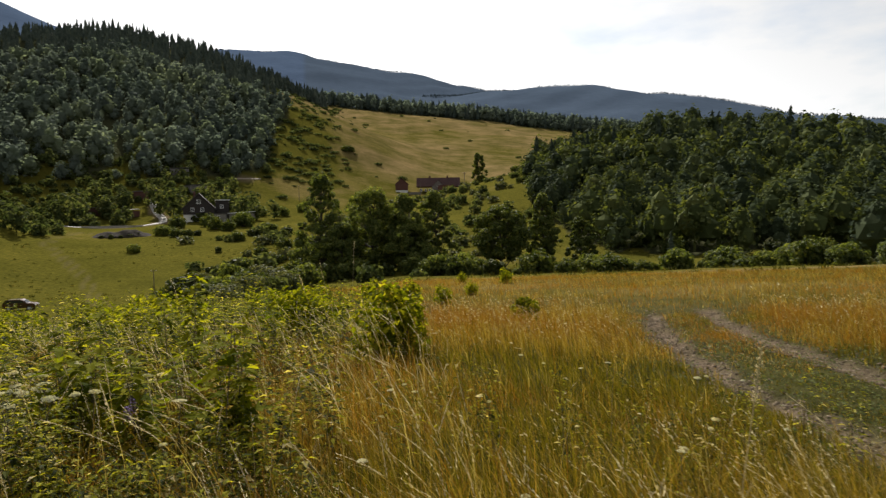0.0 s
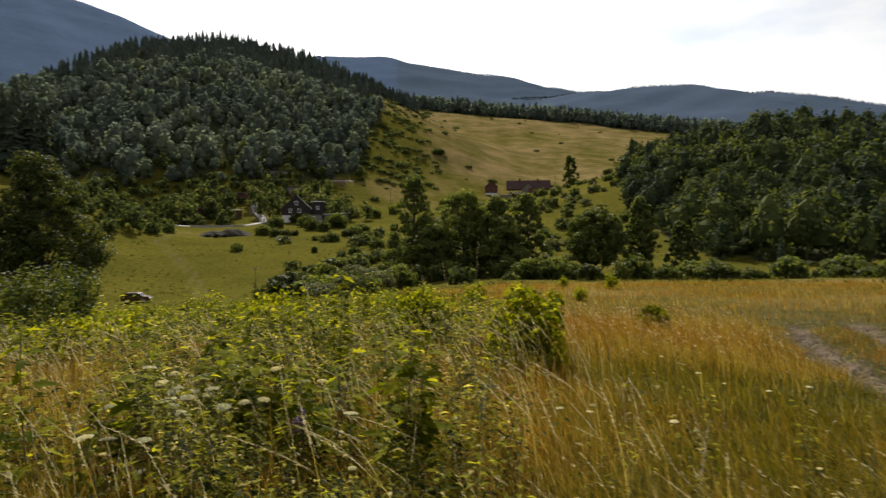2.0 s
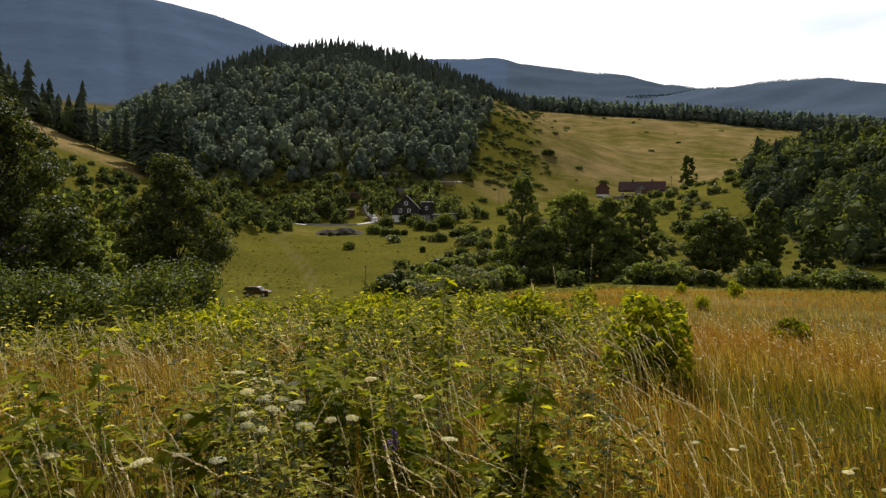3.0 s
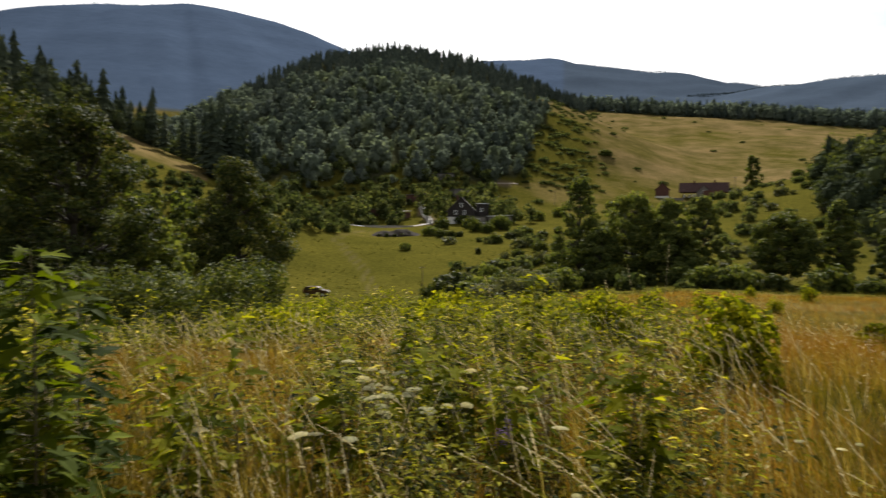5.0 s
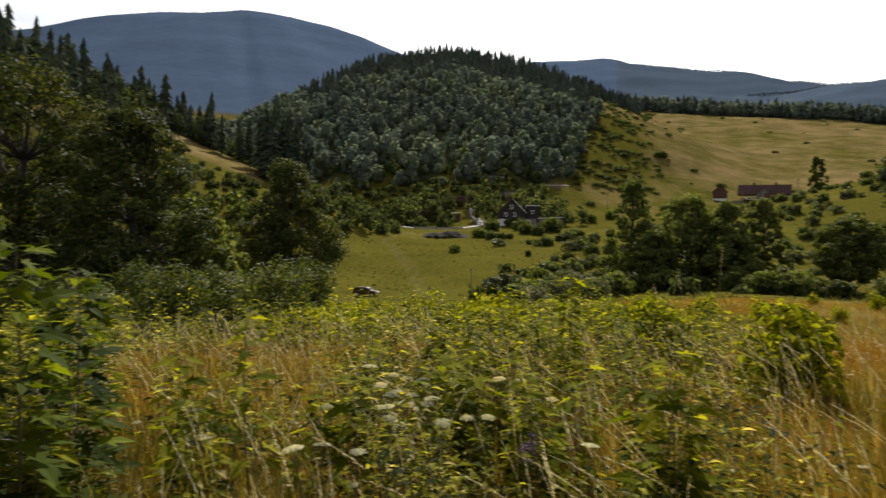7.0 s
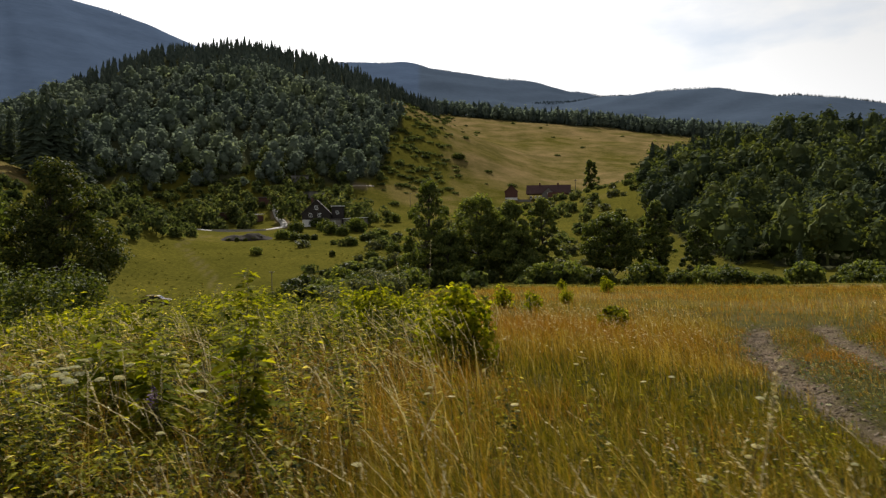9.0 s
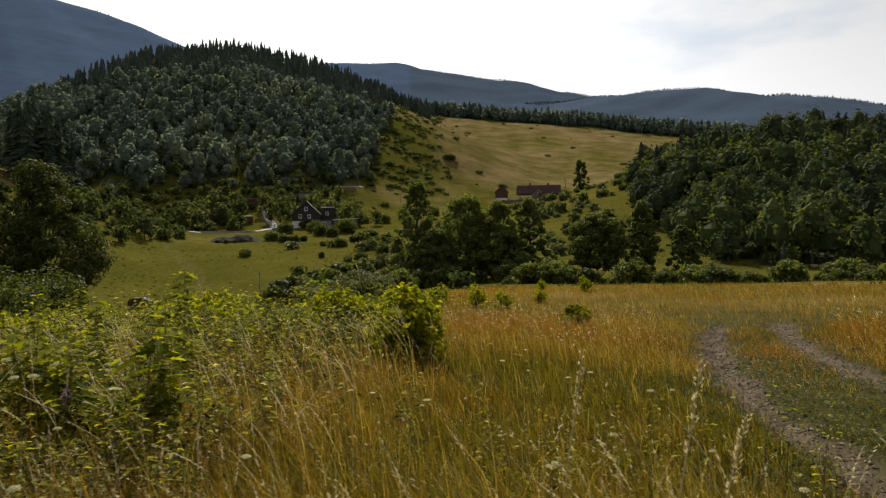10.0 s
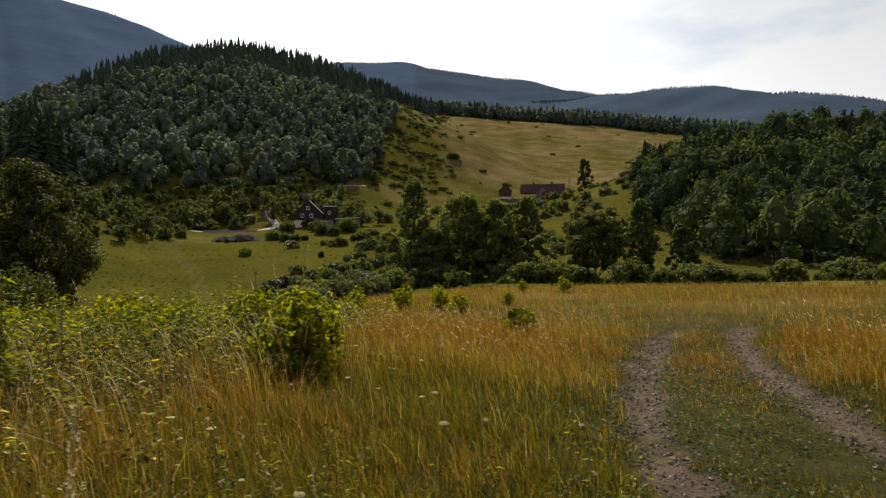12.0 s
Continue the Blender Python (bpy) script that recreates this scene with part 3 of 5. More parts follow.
def bush_parts(rng, h, w, n_cards, card):
    wood, blobs = [], []
    for i in range(9):
        a, rr = i * 2.4 + rng.normal(0, 0.3), 0.5 * w * math.sqrt((i + 0.5) / 9) * 0.75
        u = (0.5 + 0.35 * rng.random()) * (1 - 0.35 * (rr / (0.5 * w)))
        blobs.append((rr * math.cos(a), rr * math.sin(a), h * u, w * rng.uniform(0.15, 0.26), h * rng.uniform(0.16, 0.3)))
        wood.append(tube([(0.1 * rr * math.cos(a), 0.1 * rr * math.sin(a), -0.1), (0.6 * rr * math.cos(a), 0.6 * rr * math.sin(a), h * u * 0.5), blobs[-1][:3]], [0.03 * h ** 0.5, 0.02 * h ** 0.5, 0.006], 5))
        blobs.append((rr * 1.1 * math.cos(a), rr * 1.1 * math.sin(a), h * u * 0.45, w * 0.16, h * 0.22))
    p, nrm = crown_points(rng, n_cards, blobs, 0.5)
    p[:, 2] = np.maximum(p[:, 2], 0.02)
    return joined(wood), cards(p, nrm, card * rng.uniform(0.6, 1.3, n_cards), rng)


def make_bush(h, w, label, mat, n_cards=900, card=0.3, seed=1, name="bush"):
    """A bush at the origin, to be copied or moved."""
    rng = np.random.default_rng(seed)
    ob = thing(name, pose(0, 0, 0), label, "bush")
    wood, leaf = bush_parts(rng, h, w, n_cards, card)
    part("stem", wood, M_BARK, ob)
    part("foliage", leaf, mat, ob)
    return ob


def put(ob, x, y, rz=0, dz=-0.05, scale=1.0):
    ob.matrix_world = pose(x, y, zat(x, y) + dz, 0, 0, rz) @ Matrix.Scale(scale, 4)
    return ob


def spruce_arrays(rng, h, w, tiers, sides):
    """A spruce: a stem with drooping ragged whorls."""
    parts = [tube([(0, 0, -0.3), (0, 0, h * 0.55)], [0.018 * h, 0.008 * h], 4)]
    for k in range(tiers):
        u = 0.1 + 0.86 * k / tiers
        r = (0.5 * w * (1 - u) ** 0.8 + 0.03 * w) * rng.uniform(0.75, 1.2)
        ox, oy = rng.normal(0, 0.02 * w, 2)
        z0, z1 = h * u, h * min(1.0, u + 1.9 / tiers)
        ring = [(r * (0.62 + 0.5 * rng.random()) * math.cos(a), r * (0.62 + 0.5 * rng.random()) * math.sin(a), z0 - h * 0.03 * rng.random())
                for a in np.arange(sides) * 2 * math.pi / sides + rng.random()]
        v = np.array([(0, 0, z1)] + ring) + np.array([ox, oy, 0])
        # every second branch is cut short, so that the whorl has gaps
        v[2::2, :2] *= 0.5
        v[2::2, 2] += h * 0.025
        t = np.array([(0, 1 + i, 1 + (i + 1) % sides) for i in range(sides)])
        parts.append((v, t))
    return joined(parts)


def crown_arrays(rng, h, w, n, card):
    """A small broadleaf tree of the woods."""
    blobs = [(0.2 * w * math.cos(i * 2.4), 0.2 * w * math.sin(i * 2.4), h * (0.24 + 0.115 * i), w * rng.uniform(0.24, 0.34), h * rng.uniform(0.13, 0.2)) for i in range(6)]
    p, nrm = crown_points(rng, n, blobs, 0.75, 0.13)
    return joined([tube([(0, 0, -0.3), (0, 0, h * 0.6)], [0.02 * h, 0.008 * h], 4), cards(p, nrm, card * rng.uniform(0.7, 1.3, n), rng)])


def lobed_arrays(rng, h, w, lobes=4, n=55, card=1.0):
    """A rounded broadleaf tree of a far wood: dense lobes covered in leafy sprays."""
    bm = bmesh.new()
    bmesh.ops.create_icosphere(bm, subdivisions=1, radius=0.8)
    sv = np.array([v.co[:] for v in bm.verts])
    st = np.array([[v.index for v in f.verts] for f in bm.faces])
    bm.free()
    parts, blobs = [tube([(0, 0, -0.3), (0, 0, h * 0.5)], [0.02 * h, 0.01 * h], 4)], []
    for i in range(lobes):
        u = i / max(lobes - 1, 1)
        off = 0.22 * w * (1 - u) * rng.uniform(0.7, 1.3)
        c = np.array([off * math.cos(i * 2.4), off * math.sin(i * 2.4), h * (0.34 + 0.36 * u)])
        rad = np.array([w * (0.36 - 0.1 * u), w * (0.36 - 0.1 * u), h * (0.32 - 0.05 * u)]) * rng.uniform(0.85, 1.15)
        parts.append((c + sv * rad * rng.uniform(0.8, 1.05, (len(sv), 1)), st))
        blobs.append((*c, rad[0], rad[2]))
    p, nrm = crown_points(rng, n, blobs, 0.86, 0.32)
    parts.append(cards(p, nrm, card * rng.uniform(0.6, 1.3, n), rng))
    return joined(parts)


def scatter(rng, mask, x0, x1, y0, y1, step):
    gx, gy = np.meshgrid(np.arange(x0, x1, step), np.arange(y0, y1, step))
    x, y = gx.ravel() + rng.uniform(-0.5, 0.5, gx.size) * step, gy.ravel() + rng.uniform(-0.5, 0.5, gx.size) * step
    keep = mask(x, y)
    return x[keep], y[keep]


def plant_wood(name, label, x, y, templates, smin, smax_, mat, rng, category="woods"):
    """Many trees of a far wood as one object."""
    z = ground_z(x, y) - (0.05 if category == "grass" else 0.3)
    pick = rng.integers(0, len(templates), len(x))
    mats = mat if isinstance(mat, list) else [mat]
    drift = 0.5 + 0.32 * wobble(x, y, 40, 6) + 0.22 * rng.normal(size=len(x))
    tree_tone = np.clip((drift * len(mats)).astype(int), 0, len(mats) - 1)
    parts, tones = [], []
    for k, (v, t) in enumerate(templates):
        sel = np.where(pick == k)[0]
        if not len(sel):
            continue
        a, s = rng.uniform(0, 6.28, len(sel)), rng.uniform(smin, smax_, len(sel))
        c, sn = np.cos(a) * s, np.sin(a) * s
        V = np.empty((len(sel), len(v), 3))
        V[..., 0] = v[None, :, 0] * c[:, None] - v[None, :, 1] * sn[:, None] + x[sel, None]
        V[..., 1] = v[None, :, 0] * sn[:, None] + v[None, :, 1] * c[:, None] + y[sel, None]
        V[..., 2] = v[None, :, 2] * (s * rng.uniform(0.85, 1.15, len(sel)))[:, None] + z[sel, None]
        T = t[None] + (np.arange(len(sel)) * len(v))[:, None, None]
        parts.append((V.reshape(-1, 3), T.reshape(-1, 3)))
        tones.append(np.repeat(tree_tone[sel], len(t)))
    v, t = joined(parts)
    return tagged(new(name, mesh_of(name, v, t, mats, np.concatenate(tones))), label, category, kind="stuff")


def polar(b, r):
    return r * math.sin(radians(b)), r * math.cos(radians(b))


def build_woods():
    rng = np.random.default_rng(11)
    crowns = [lobed_arrays(rng, 11.0, 9.0, 3, 62, 1.35) for _ in range(7)]
    plain_crowns = [lobed_arrays(rng, 12.5, 9, 2, 30, 2.0) for _ in range(4)]
    slope_crowns = [lobed_arrays(rng, 10, 8, 3, 120, 1.0) for _ in range(5)]
    rough = [spruce_arrays(rng, 17, 7.8, 15, 17) for _ in range(6)]
    spr = [spruce_arrays(rng, 17, 7.4, 6, 9) for _ in range(6)]
    small = [spruce_arrays(rng, 9, 7.0, 2, 6) for _ in range(3)]
    x, y = scatter(rng, wood_hill, -520, -40, 260, 660, 6.6)
    ridge = np.array([(float(bearing(np.array(p[0]), np.array(p[1]))), math.hypot(p[0], p[1])) for p in HILL_WOODED])
    ridge = ridge[np.argsort(ridge[:, 0])]
    near_side = np.hypot(x, y) < np.interp(bearing(x, y), ridge[:, 0], ridge[:, 1]) + 45
    x, y = x[near_side], y[near_side]
    top = hill_wooded(x, y) > np.interp(bearing(x, y), (-60, -36, -23, -16, -8), (54, 90, 122, 100, 84)) + 8 * wobble(x, y, 25, 7)
    plant_wood("broadleaf_wood", "dense broadleaf wood on the hill, paled blue-grey with haze", x[~top], y[~top], crowns, 0.4, 1.3, [M_WOODS_DARK, M_WOODS, M_WOODS_LIGHT], rng)
    plant_wood("spruce_wood", "dark spruce wood along the hill's crest", x[top], y[top], spr, 0.5, 0.82, M_SPRUCE, rng)
    x, y = scatter(rng, lambda a, b: (bearing(a, b) > -12.5) & (bearing(a, b) < -7.3 + 0.3 * np.sin(a)) & (np.hypot(a, b) > 562) & (np.hypot(a, b) < 625), -160, -60, 530, 640, 5.0)
    plant_wood("spruce_wood", "dark spruce wood behind the hill's shoulder", x, y, spr, 0.6, 0.9, M_SPRUCE, rng)
    x, y = scatter(rng, wood_right, 30, 300, 60, 335, 5.6)
    mixed = (rng.random(len(x)) < 0.1) & (np.hypot(x, y) > 225)
    edge = ~mixed & (np.hypot(x, y) < 196)
    leafy = [lobed_arrays(rng, 9.5, 7.6, 4, 240, 0.72) for _ in range(5)]
    dense = [lobed_arrays(rng, 10, 8.2, 3, 110, 1.05) for _ in range(6)]
    plant_wood("broadleaf_wood", "leafy rim of the broadleaf wood on the low hill", x[edge], y[edge], leafy, 0.5, 1.3, [M_DEEPWOOD, M_DARKWOOD, M_FRESHWOOD], rng)
    x, y, mixed = x[~edge], y[~edge], mixed[~edge]
    plant_wood("broadleaf_wood", "dense dark green broadleaf wood on the low hill", x[~mixed], y[~mixed], dense, 0.5, 1.25, [M_DEEPWOOD, M_DARKWOOD, M_FRESHWOOD], rng)
    plant_wood("spruce_wood", "scattered spruces within the broadleaf wood", x[mixed], y[mixed], rough, 0.5, 0.8, M_DARKSPRUCE, rng)
    x, y = scatter(rng, wood_top, -260, 560, 650, 910, 6.5)
    some = rng.random(len(x)) < 0.5
    plant_wood("spruce_wood", "dark spruce belt above the hayfield", x[~some], y[~some], spr, 0.85, 1.2, M_SPRUCE, rng)
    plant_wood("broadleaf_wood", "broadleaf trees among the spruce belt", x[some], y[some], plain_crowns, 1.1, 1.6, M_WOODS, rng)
    x, y = scatter(rng, wood_left, -420, -120, -60, 300, 5.3)
    some = rng.random(len(x)) < 0.52
    plant_wood("spruce_wood", "dark spruces on the slope above the orchard", x[~some], y[~some], rough, 0.6, 1.15, M_DARKSPRUCE, rng)
    plant_wood("broadleaf_wood", "broadleaf trees along the spruce slope", x[some], y[some], slope_crowns, 0.7, 1.25, [M_DEEPWOOD, M_DARKWOOD], rng)

    def far(a, b):
        w, r = bearing(a, b), np.hypot(a, b)
        hill = np.maximum(np.maximum(crest(a, b, MOUNT_LEFT, 0.48, 50), crest(a, b, RIDGE_FAR, 0.4, 40)), crest(a, b, RIDGE_MID, 0.36, 30))
        line = np.minimum(np.minimum(line_gap(a, b, [p[:2] for p in MOUNT_LEFT]), line_gap(a, b, [p[:2] for p in RIDGE_FAR])), line_gap(a, b, [p[:2] for p in RIDGE_MID]))
        return (w > -68) & (w < 44) & (r > 920) & (r < 3000) & (hill > 190) & (line < 60)

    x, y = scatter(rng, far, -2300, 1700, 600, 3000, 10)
    plant_wood("mountain_spruce_forest", "spruce forest tinted blue with haze over the far mountains", x, y, small, 0.45, 0.8, M_FARWOOD, rng)


build_woods()


def build_valley_trees():
    make_tree(-44.2, 59.2, 16.3, 12.9, "dark dense maple tree at the meadow's lower edge", M_MAPLE, 0.08, 150, 24000, 0.31, 3, pointed=0.35)
    make_tree(-34.4, 29.8, 13.8, 9.8, "maple with reddish tinged crown in the slope thicket", M_MAPLE, 0.14, 130, 26000, 0.22, 4)
    make_tree(-48.3, 32.2, 19.3, 16.1, "broad dark maple crown with reddish leaf tips", M_MAPLE, 0.12, 150, 28000, 0.29, 5)
    make_tree(-48.3, 44.8, 9.5, 7.8, "small broadleaf tree beside the dark maple", M_BROAD, 0.1, 90, 13000, 0.26, 6)
    make_tree(-37.8, 39.2, 8.4, 7.3, "small broadleaf tree in the slope thicket", M_BROAD, 0.1, 90, 13000, 0.26, 16)
    make_tree(-64.4, 65.8, 11.4, 9.8, "broadleaf tree in the valley thicket", M_BROAD, 0.1, 90, 11000, 0.33, 17)
    make_tree(-56.0, 53.2, 9.9, 9.0, "broadleaf tree in the valley thicket", M_MAPLE, 0.1, 90, 11000, 0.33, 20)
    make_tree(-63.0, 40.6, 12.2, 11.2, "broadleaf tree in the valley thicket", M_BROAD, 0.1, 90, 11000, 0.33, 25)
    make_tree(-75.6, 47.6, 14.1, 11.9, "broadleaf tree in the valley thicket", M_BROAD, 0.1, 90, 11000, 0.33, 26)
    make_tree(-40.6, 21.0, 10.7, 9.1, "broadleaf tree in the slope thicket", M_BROAD, 0.08, 90, 13000, 0.26, 27)
    make_tree(-14.5, 109.5, 18.0, 10.0, "tall open-crowned broadleaf tree in the stream row", M_BROAD, 0.06, 102, 9360, 0.36, 7, pointed=0.35)
    make_tree(-6.2, 108.0, 14.6, 11.5, "wide broadleaf tree in the stream row", M_BROAD, 0.06, 136, 16200, 0.36, 8)
    make_tree(-0.4, 106.0, 12.8, 8.0, "broadleaf tree in the stream row", M_BROAD, 0.06, 102, 12600, 0.36, 9)
    make_tree(4.6, 107.0, 13.2, 6.6, "narrow broadleaf tree closing the stream row", M_BROAD, 0.06, 85, 10800, 0.36, 10)
    make_tree(-10.5, 103.0, 9.0, 8.0, "dark low broadleaf tree under the row", M_BROAD, 0.03, 74, 9900, 0.36, 18)
    make_tree(0.5, 103.0, 8.0, 9.0, "dark low broadleaf tree under the row", M_BROAD, 0.03, 74, 9900, 0.36, 19)
    make_tree(14.6, 102.0, 10.6, 10.0, "round ash tree with open crown over the bushes", M_BIRCH, 0.16, 119, 12600, 0.36, 11)
    make_tree(22.0, 104.0, 12.2, 7.0, "slender pale green tree at the wood's edge", M_BROAD, 0.06, 85, 10800, 0.36, 12, pointed=0.4)
    make_tree(27.5, 102.0, 8.2, 5.6, "small tree at the wood's edge", M_BIRCH, 0.05, 61, 7200, 0.36, 13)
    make_tree(37.2, 342.0, 20.0, 11.0, "tall oval tree beside the brick farmhouse", M_BROAD, 0.06, 60, 6000, 0.9, 14, pointed=0.3)
    make_tree(66.0, 138.0, 9.5, 7.5, "pale round tree before the dark wood", M_WILLOW, 0.05, 20, 3000, 0.6, 15)
    rng = np.random.default_rng(31)
    spr = spruce_arrays(rng, 15, 6.4, 24, 13)
    first = None
    for b, r, s in ((-38.2, 232, 1.75), (-36.9, 236, 1.8), (-37.5, 228, 1.5), (-35.8, 240, 1.35), (-39.3, 238, 1.35), (-41.0, 245, 1.0), (-42.4, 240, 0.95), (-38.8, 226, 1.6), (-36.3, 230, 1.6), (-37.9, 240, 1.85), (-40.2, 250, 1.2), (-35.4, 236, 1.2), (-43.6, 246, 0.9), (-37.1, 226, 1.7), (-38.4, 222, 1.55), (22.5, 108, 0.34), (31.2, 116, 0.3)):
        x, y = polar(b, r)
        m = pose(x, y, zat(x, y), 0, 0, b * 77)
        if first is None:
            first = thing("spruce", m, "dark pointed spruce standing in the valley", "tree", "spruces of the valley")
            part("crown", spr, M_DARKSPRUCE, first)
            first.scale = (s, s, s)
        else:
            c = copy_thing(first, m)
            c.scale = (s, s, s)


build_valley_trees()


def build_bushes():
    rng = np.random.default_rng(5)
    protos = [make_bush(3.0, 4.2, "green leafy bush in the valley row", M_BROAD, 1500, 0.36, 21), make_bush(2.6, 3.4, "green leafy bush in the valley row", M_BIRCH, 1400, 0.32, 22),
              make_bush(2.6, 4.0, "grey-green willow bush in the damp hollow", M_WILLOW, 1500, 0.3, 23), make_bush(2.4, 2.6, "dark rounded bush in the valley", M_MAPLE, 1300, 0.3, 24)]
    for i, p in enumerate(protos):
        put(p, *((9.5, 96), (18, 95), (-19, 88), (-27.2, 80))[i], i * 40, scale=(1, 1, 1, 1.9)[i])

    def add(k, b, r, s):
        x, y = polar(b, r)
        c = copy_thing(protos[k], pose(x, y, zat(x, y) - 0.1, 0, 0, rng.uniform(0, 360)))
        c.scale = (s * rng.uniform(0.85, 1.15), s * rng.uniform(0.85, 1.15), s * rng.uniform(0.8, 1.15))
        return c

    # the row along the stream, right of the tall trees
    for b in np.arange(3.0, 44, 1.15):
        add(int(rng.choice([0, 1, 1, 0, 3])), b + rng.normal(0, 0.3), np.interp(b, (3, 20, 44), (92, 94, 82)) + rng.normal(0, 4.0), rng.choice([0.4, 0.55, 0.75, 1.0, 1.25]))
    for b in np.arange(16, 45, 1.7):
        add(int(rng.choice([0, 3])), b + rng.normal(0, 0.5), 128 + rng.normal(0, 3), rng.uniform(0.7, 1.3))
    # willows and bushes in the hollow
    for b, r, s, k in ((-19.4, 82, 1.35, 3), (-17.2, 84, 1.4, 0), (-15.6, 80, 1.0, 2), (-13.6, 84, 1.3, 2), (-12.2, 90, 1.3, 2), (-10.6, 88, 1.3, 2), (-9.0, 92, 1.2, 0), (-16.4, 98, 1.3, 2),
                      (-14.0, 104, 1.3, 1), (-11.4, 108, 1.4, 2), (-7.2, 96, 1.2, 3), (-4.8, 98, 1.2, 0), (-2.0, 96, 1.1, 3), (0.6, 97, 1.1, 0), (-18.8, 104, 1.0, 1), (-8.6, 104, 1.5, 3), (-20.6, 92, 0.9, 1), (-18.0, 92, 1.1, 2), (-15.0, 92, 1.2, 0), (-13.0, 96, 1.3, 1), (-17.6, 112, 1.2, 2), (-15.4, 118, 1.3, 0), (-12.6, 122, 1.2, 2), (-10.0, 118, 1.3, 1), (-14.4, 132, 1.1, 0), (-11.8, 138, 1.2, 1), (-9.4, 134, 1.3, 0), (-16.8, 130, 0.9, 3), (-8.2, 150, 1.4, 0), (-10.8, 160, 1.2, 1), (-6.6, 140, 1.5, 0), (-5.0, 128, 1.5, 1)):
        add(k, b, r, s)
    for b, r, s in ((-19.4, 200, 1.15), (-18.6, 196, 1.2), (-17.8, 202, 1.0), (-20.4, 206, 1.2), (-15.4, 212, 1.5), (-16.4, 216, 1.6), (-14.2, 222, 1.8), (-19.4, 228, 1.9), (-16.9, 226, 1.7), (-14.6, 180, 1.1), (-13.4, 190, 1.0), (-12.2, 200, 1.3), (-10.6, 190, 1.2), (-9.2, 205, 1.3), (-7.8, 190, 1.5),
                    (-16.2, 160, 0.7), (-12.8, 150, 0.9), (-22.6, 170, 0.8), (-17.5, 250, 1.3), (-12.8, 262, 1.7), (-10.9, 258, 1.4), (-13.8, 238, 0.8), (-9.2, 270, 1.3), (-6.5, 280, 1.4), (-4.6, 300, 1.6),
                    (-5.4, 409, 2.0), (-5.0, 411, 1.6), (9.4, 440, 1.6), (10.2, 420, 1.8), (8.4, 410, 1.2), (9.6, 380, 1.3), (6.4, 395, 1.0), (4.6, 372, 1.2)):
        add(int(rng.choice([0, 1, 3])), b, r, s)
    for b, r, s in ((-24.9, 205, 0.55), (-24.2, 204, 0.6), (-23.5, 204.5, 0.5), (-22.8, 205, 0.6), (-22.2, 206, 0.5)):
        add(3, b, r, s)
    # scrub: round the village, along the field's hedge lines, on the slope under the spruces
    tops = [bush_parts(rng, 3.0, 4.0, 130, 0.9)[1] for _ in range(5)]
    trees = [crown_arrays(rng, 7, 5, 140, 1.1) for _ in range(4)]

    def village(x, y):
        b, r = bearing(x, y), np.hypot(x, y)
        lo = np.interp(b, (-60, -40, -36, -34, -27, -22, -15), (240, 230, 170, 165, 212, 252, 262))
        free = (line_gap(x, y, VALLEY_ROAD) > 4.5) & ~((x > -96) & (x < -48) & (y > 204) & (y < 258)) & ~((b < -20.5) & (b > -27.5) & (r < 244) & (r > 200)) & ~((b < -19.8) & (b > -22.8) & (r < 282))
        return (b > -60) & (b < -15) & (r > lo) & (r < 345) & free & (rng.random(len(x)) < 0.85) & (crest(x, y, HILL_LEFT, 0.45, 5) < 12)

    def hedges(x, y):
        b, r = bearing(x, y), np.hypot(x, y)
        row = np.minimum.reduce([np.abs(r - k - 5 * np.sin(b * 0.9 + k)) for k in (352, 372, 402, 432, 470)])
        dense = np.where((b > -12.5) & (b < -4.5), (1.2 * (row < 5) + 0.55) * np.clip((-5 - b) / 3, 0.1, 1) * (0.75 + 0.45 * wobble(x, y, 22, 5)), 0.006)
        low = (r > 262) & (r < 330) & (b > -13) & (b < 10)
        return (b > -13) & (b < 19) & (r > 262) & (r < 790) & (rng.random(len(x)) < np.where(low, 0.06, dense)) & ((np.abs(x - 10) > 26) | (np.abs(y - 345) > 12))

    def slope(x, y):
        b, r = bearing(x, y), np.hypot(x, y)
        return (b > -75) & (b < -36.5) & (r > 62) & (r < 206) & (rng.random(len(x)) < 0.9)

    groves = [crown_arrays(rng, 11, 8, 200, 1.4) for _ in range(4)]
    gx, gy = [], []
    for b, r in ((-19.6, 262), (-20.6, 268), (-18.2, 266), (-16.4, 268), (-15.2, 260), (-24.6, 268), (-14.2, 252), (-13.4, 268), (-17.2, 282), (-19.0, 286), (-21.2, 284), (-23.0, 280), (-25.4, 274), (-26.6, 262), (-15.0, 290), (-13.0, 246), (-11.6, 250), (-27.4, 250)):
        p = polar(b, r)
        gx.append(p[0])
        gy.append(p[1])
    plant_wood("village_trees", "broadleaf trees round the timber house", np.array(gx), np.array(gy), groves, 0.6, 1.15, M_SCRUB, rng, "trees")
    foot = [lobed_arrays(rng, 9.5, 8.5, 4, 220, 0.95) for _ in range(6)]

    def foot_mask(x, y):
        b, r = bearing(x, y), np.hypot(x, y)
        return (b > -46) & (b < -11.5) & (r > np.interp(b, (-46, -36, -24, -18, -11), (300, 305, 312, 316, 320))) & (r < 350) & (line_gap(x, y, UPHILL_LANE) > 6) & (crest(x, y, HILL_LEFT, 0.45, 5) < 12) & (rng.random(len(x)) < 0.62 + 0.3 * wobble(x, y, 20, 2))

    x, y = scatter(rng, foot_mask, -260, -50, 170, 350, 7.6)
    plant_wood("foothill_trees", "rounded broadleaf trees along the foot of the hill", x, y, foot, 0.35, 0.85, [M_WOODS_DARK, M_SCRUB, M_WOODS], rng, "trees")
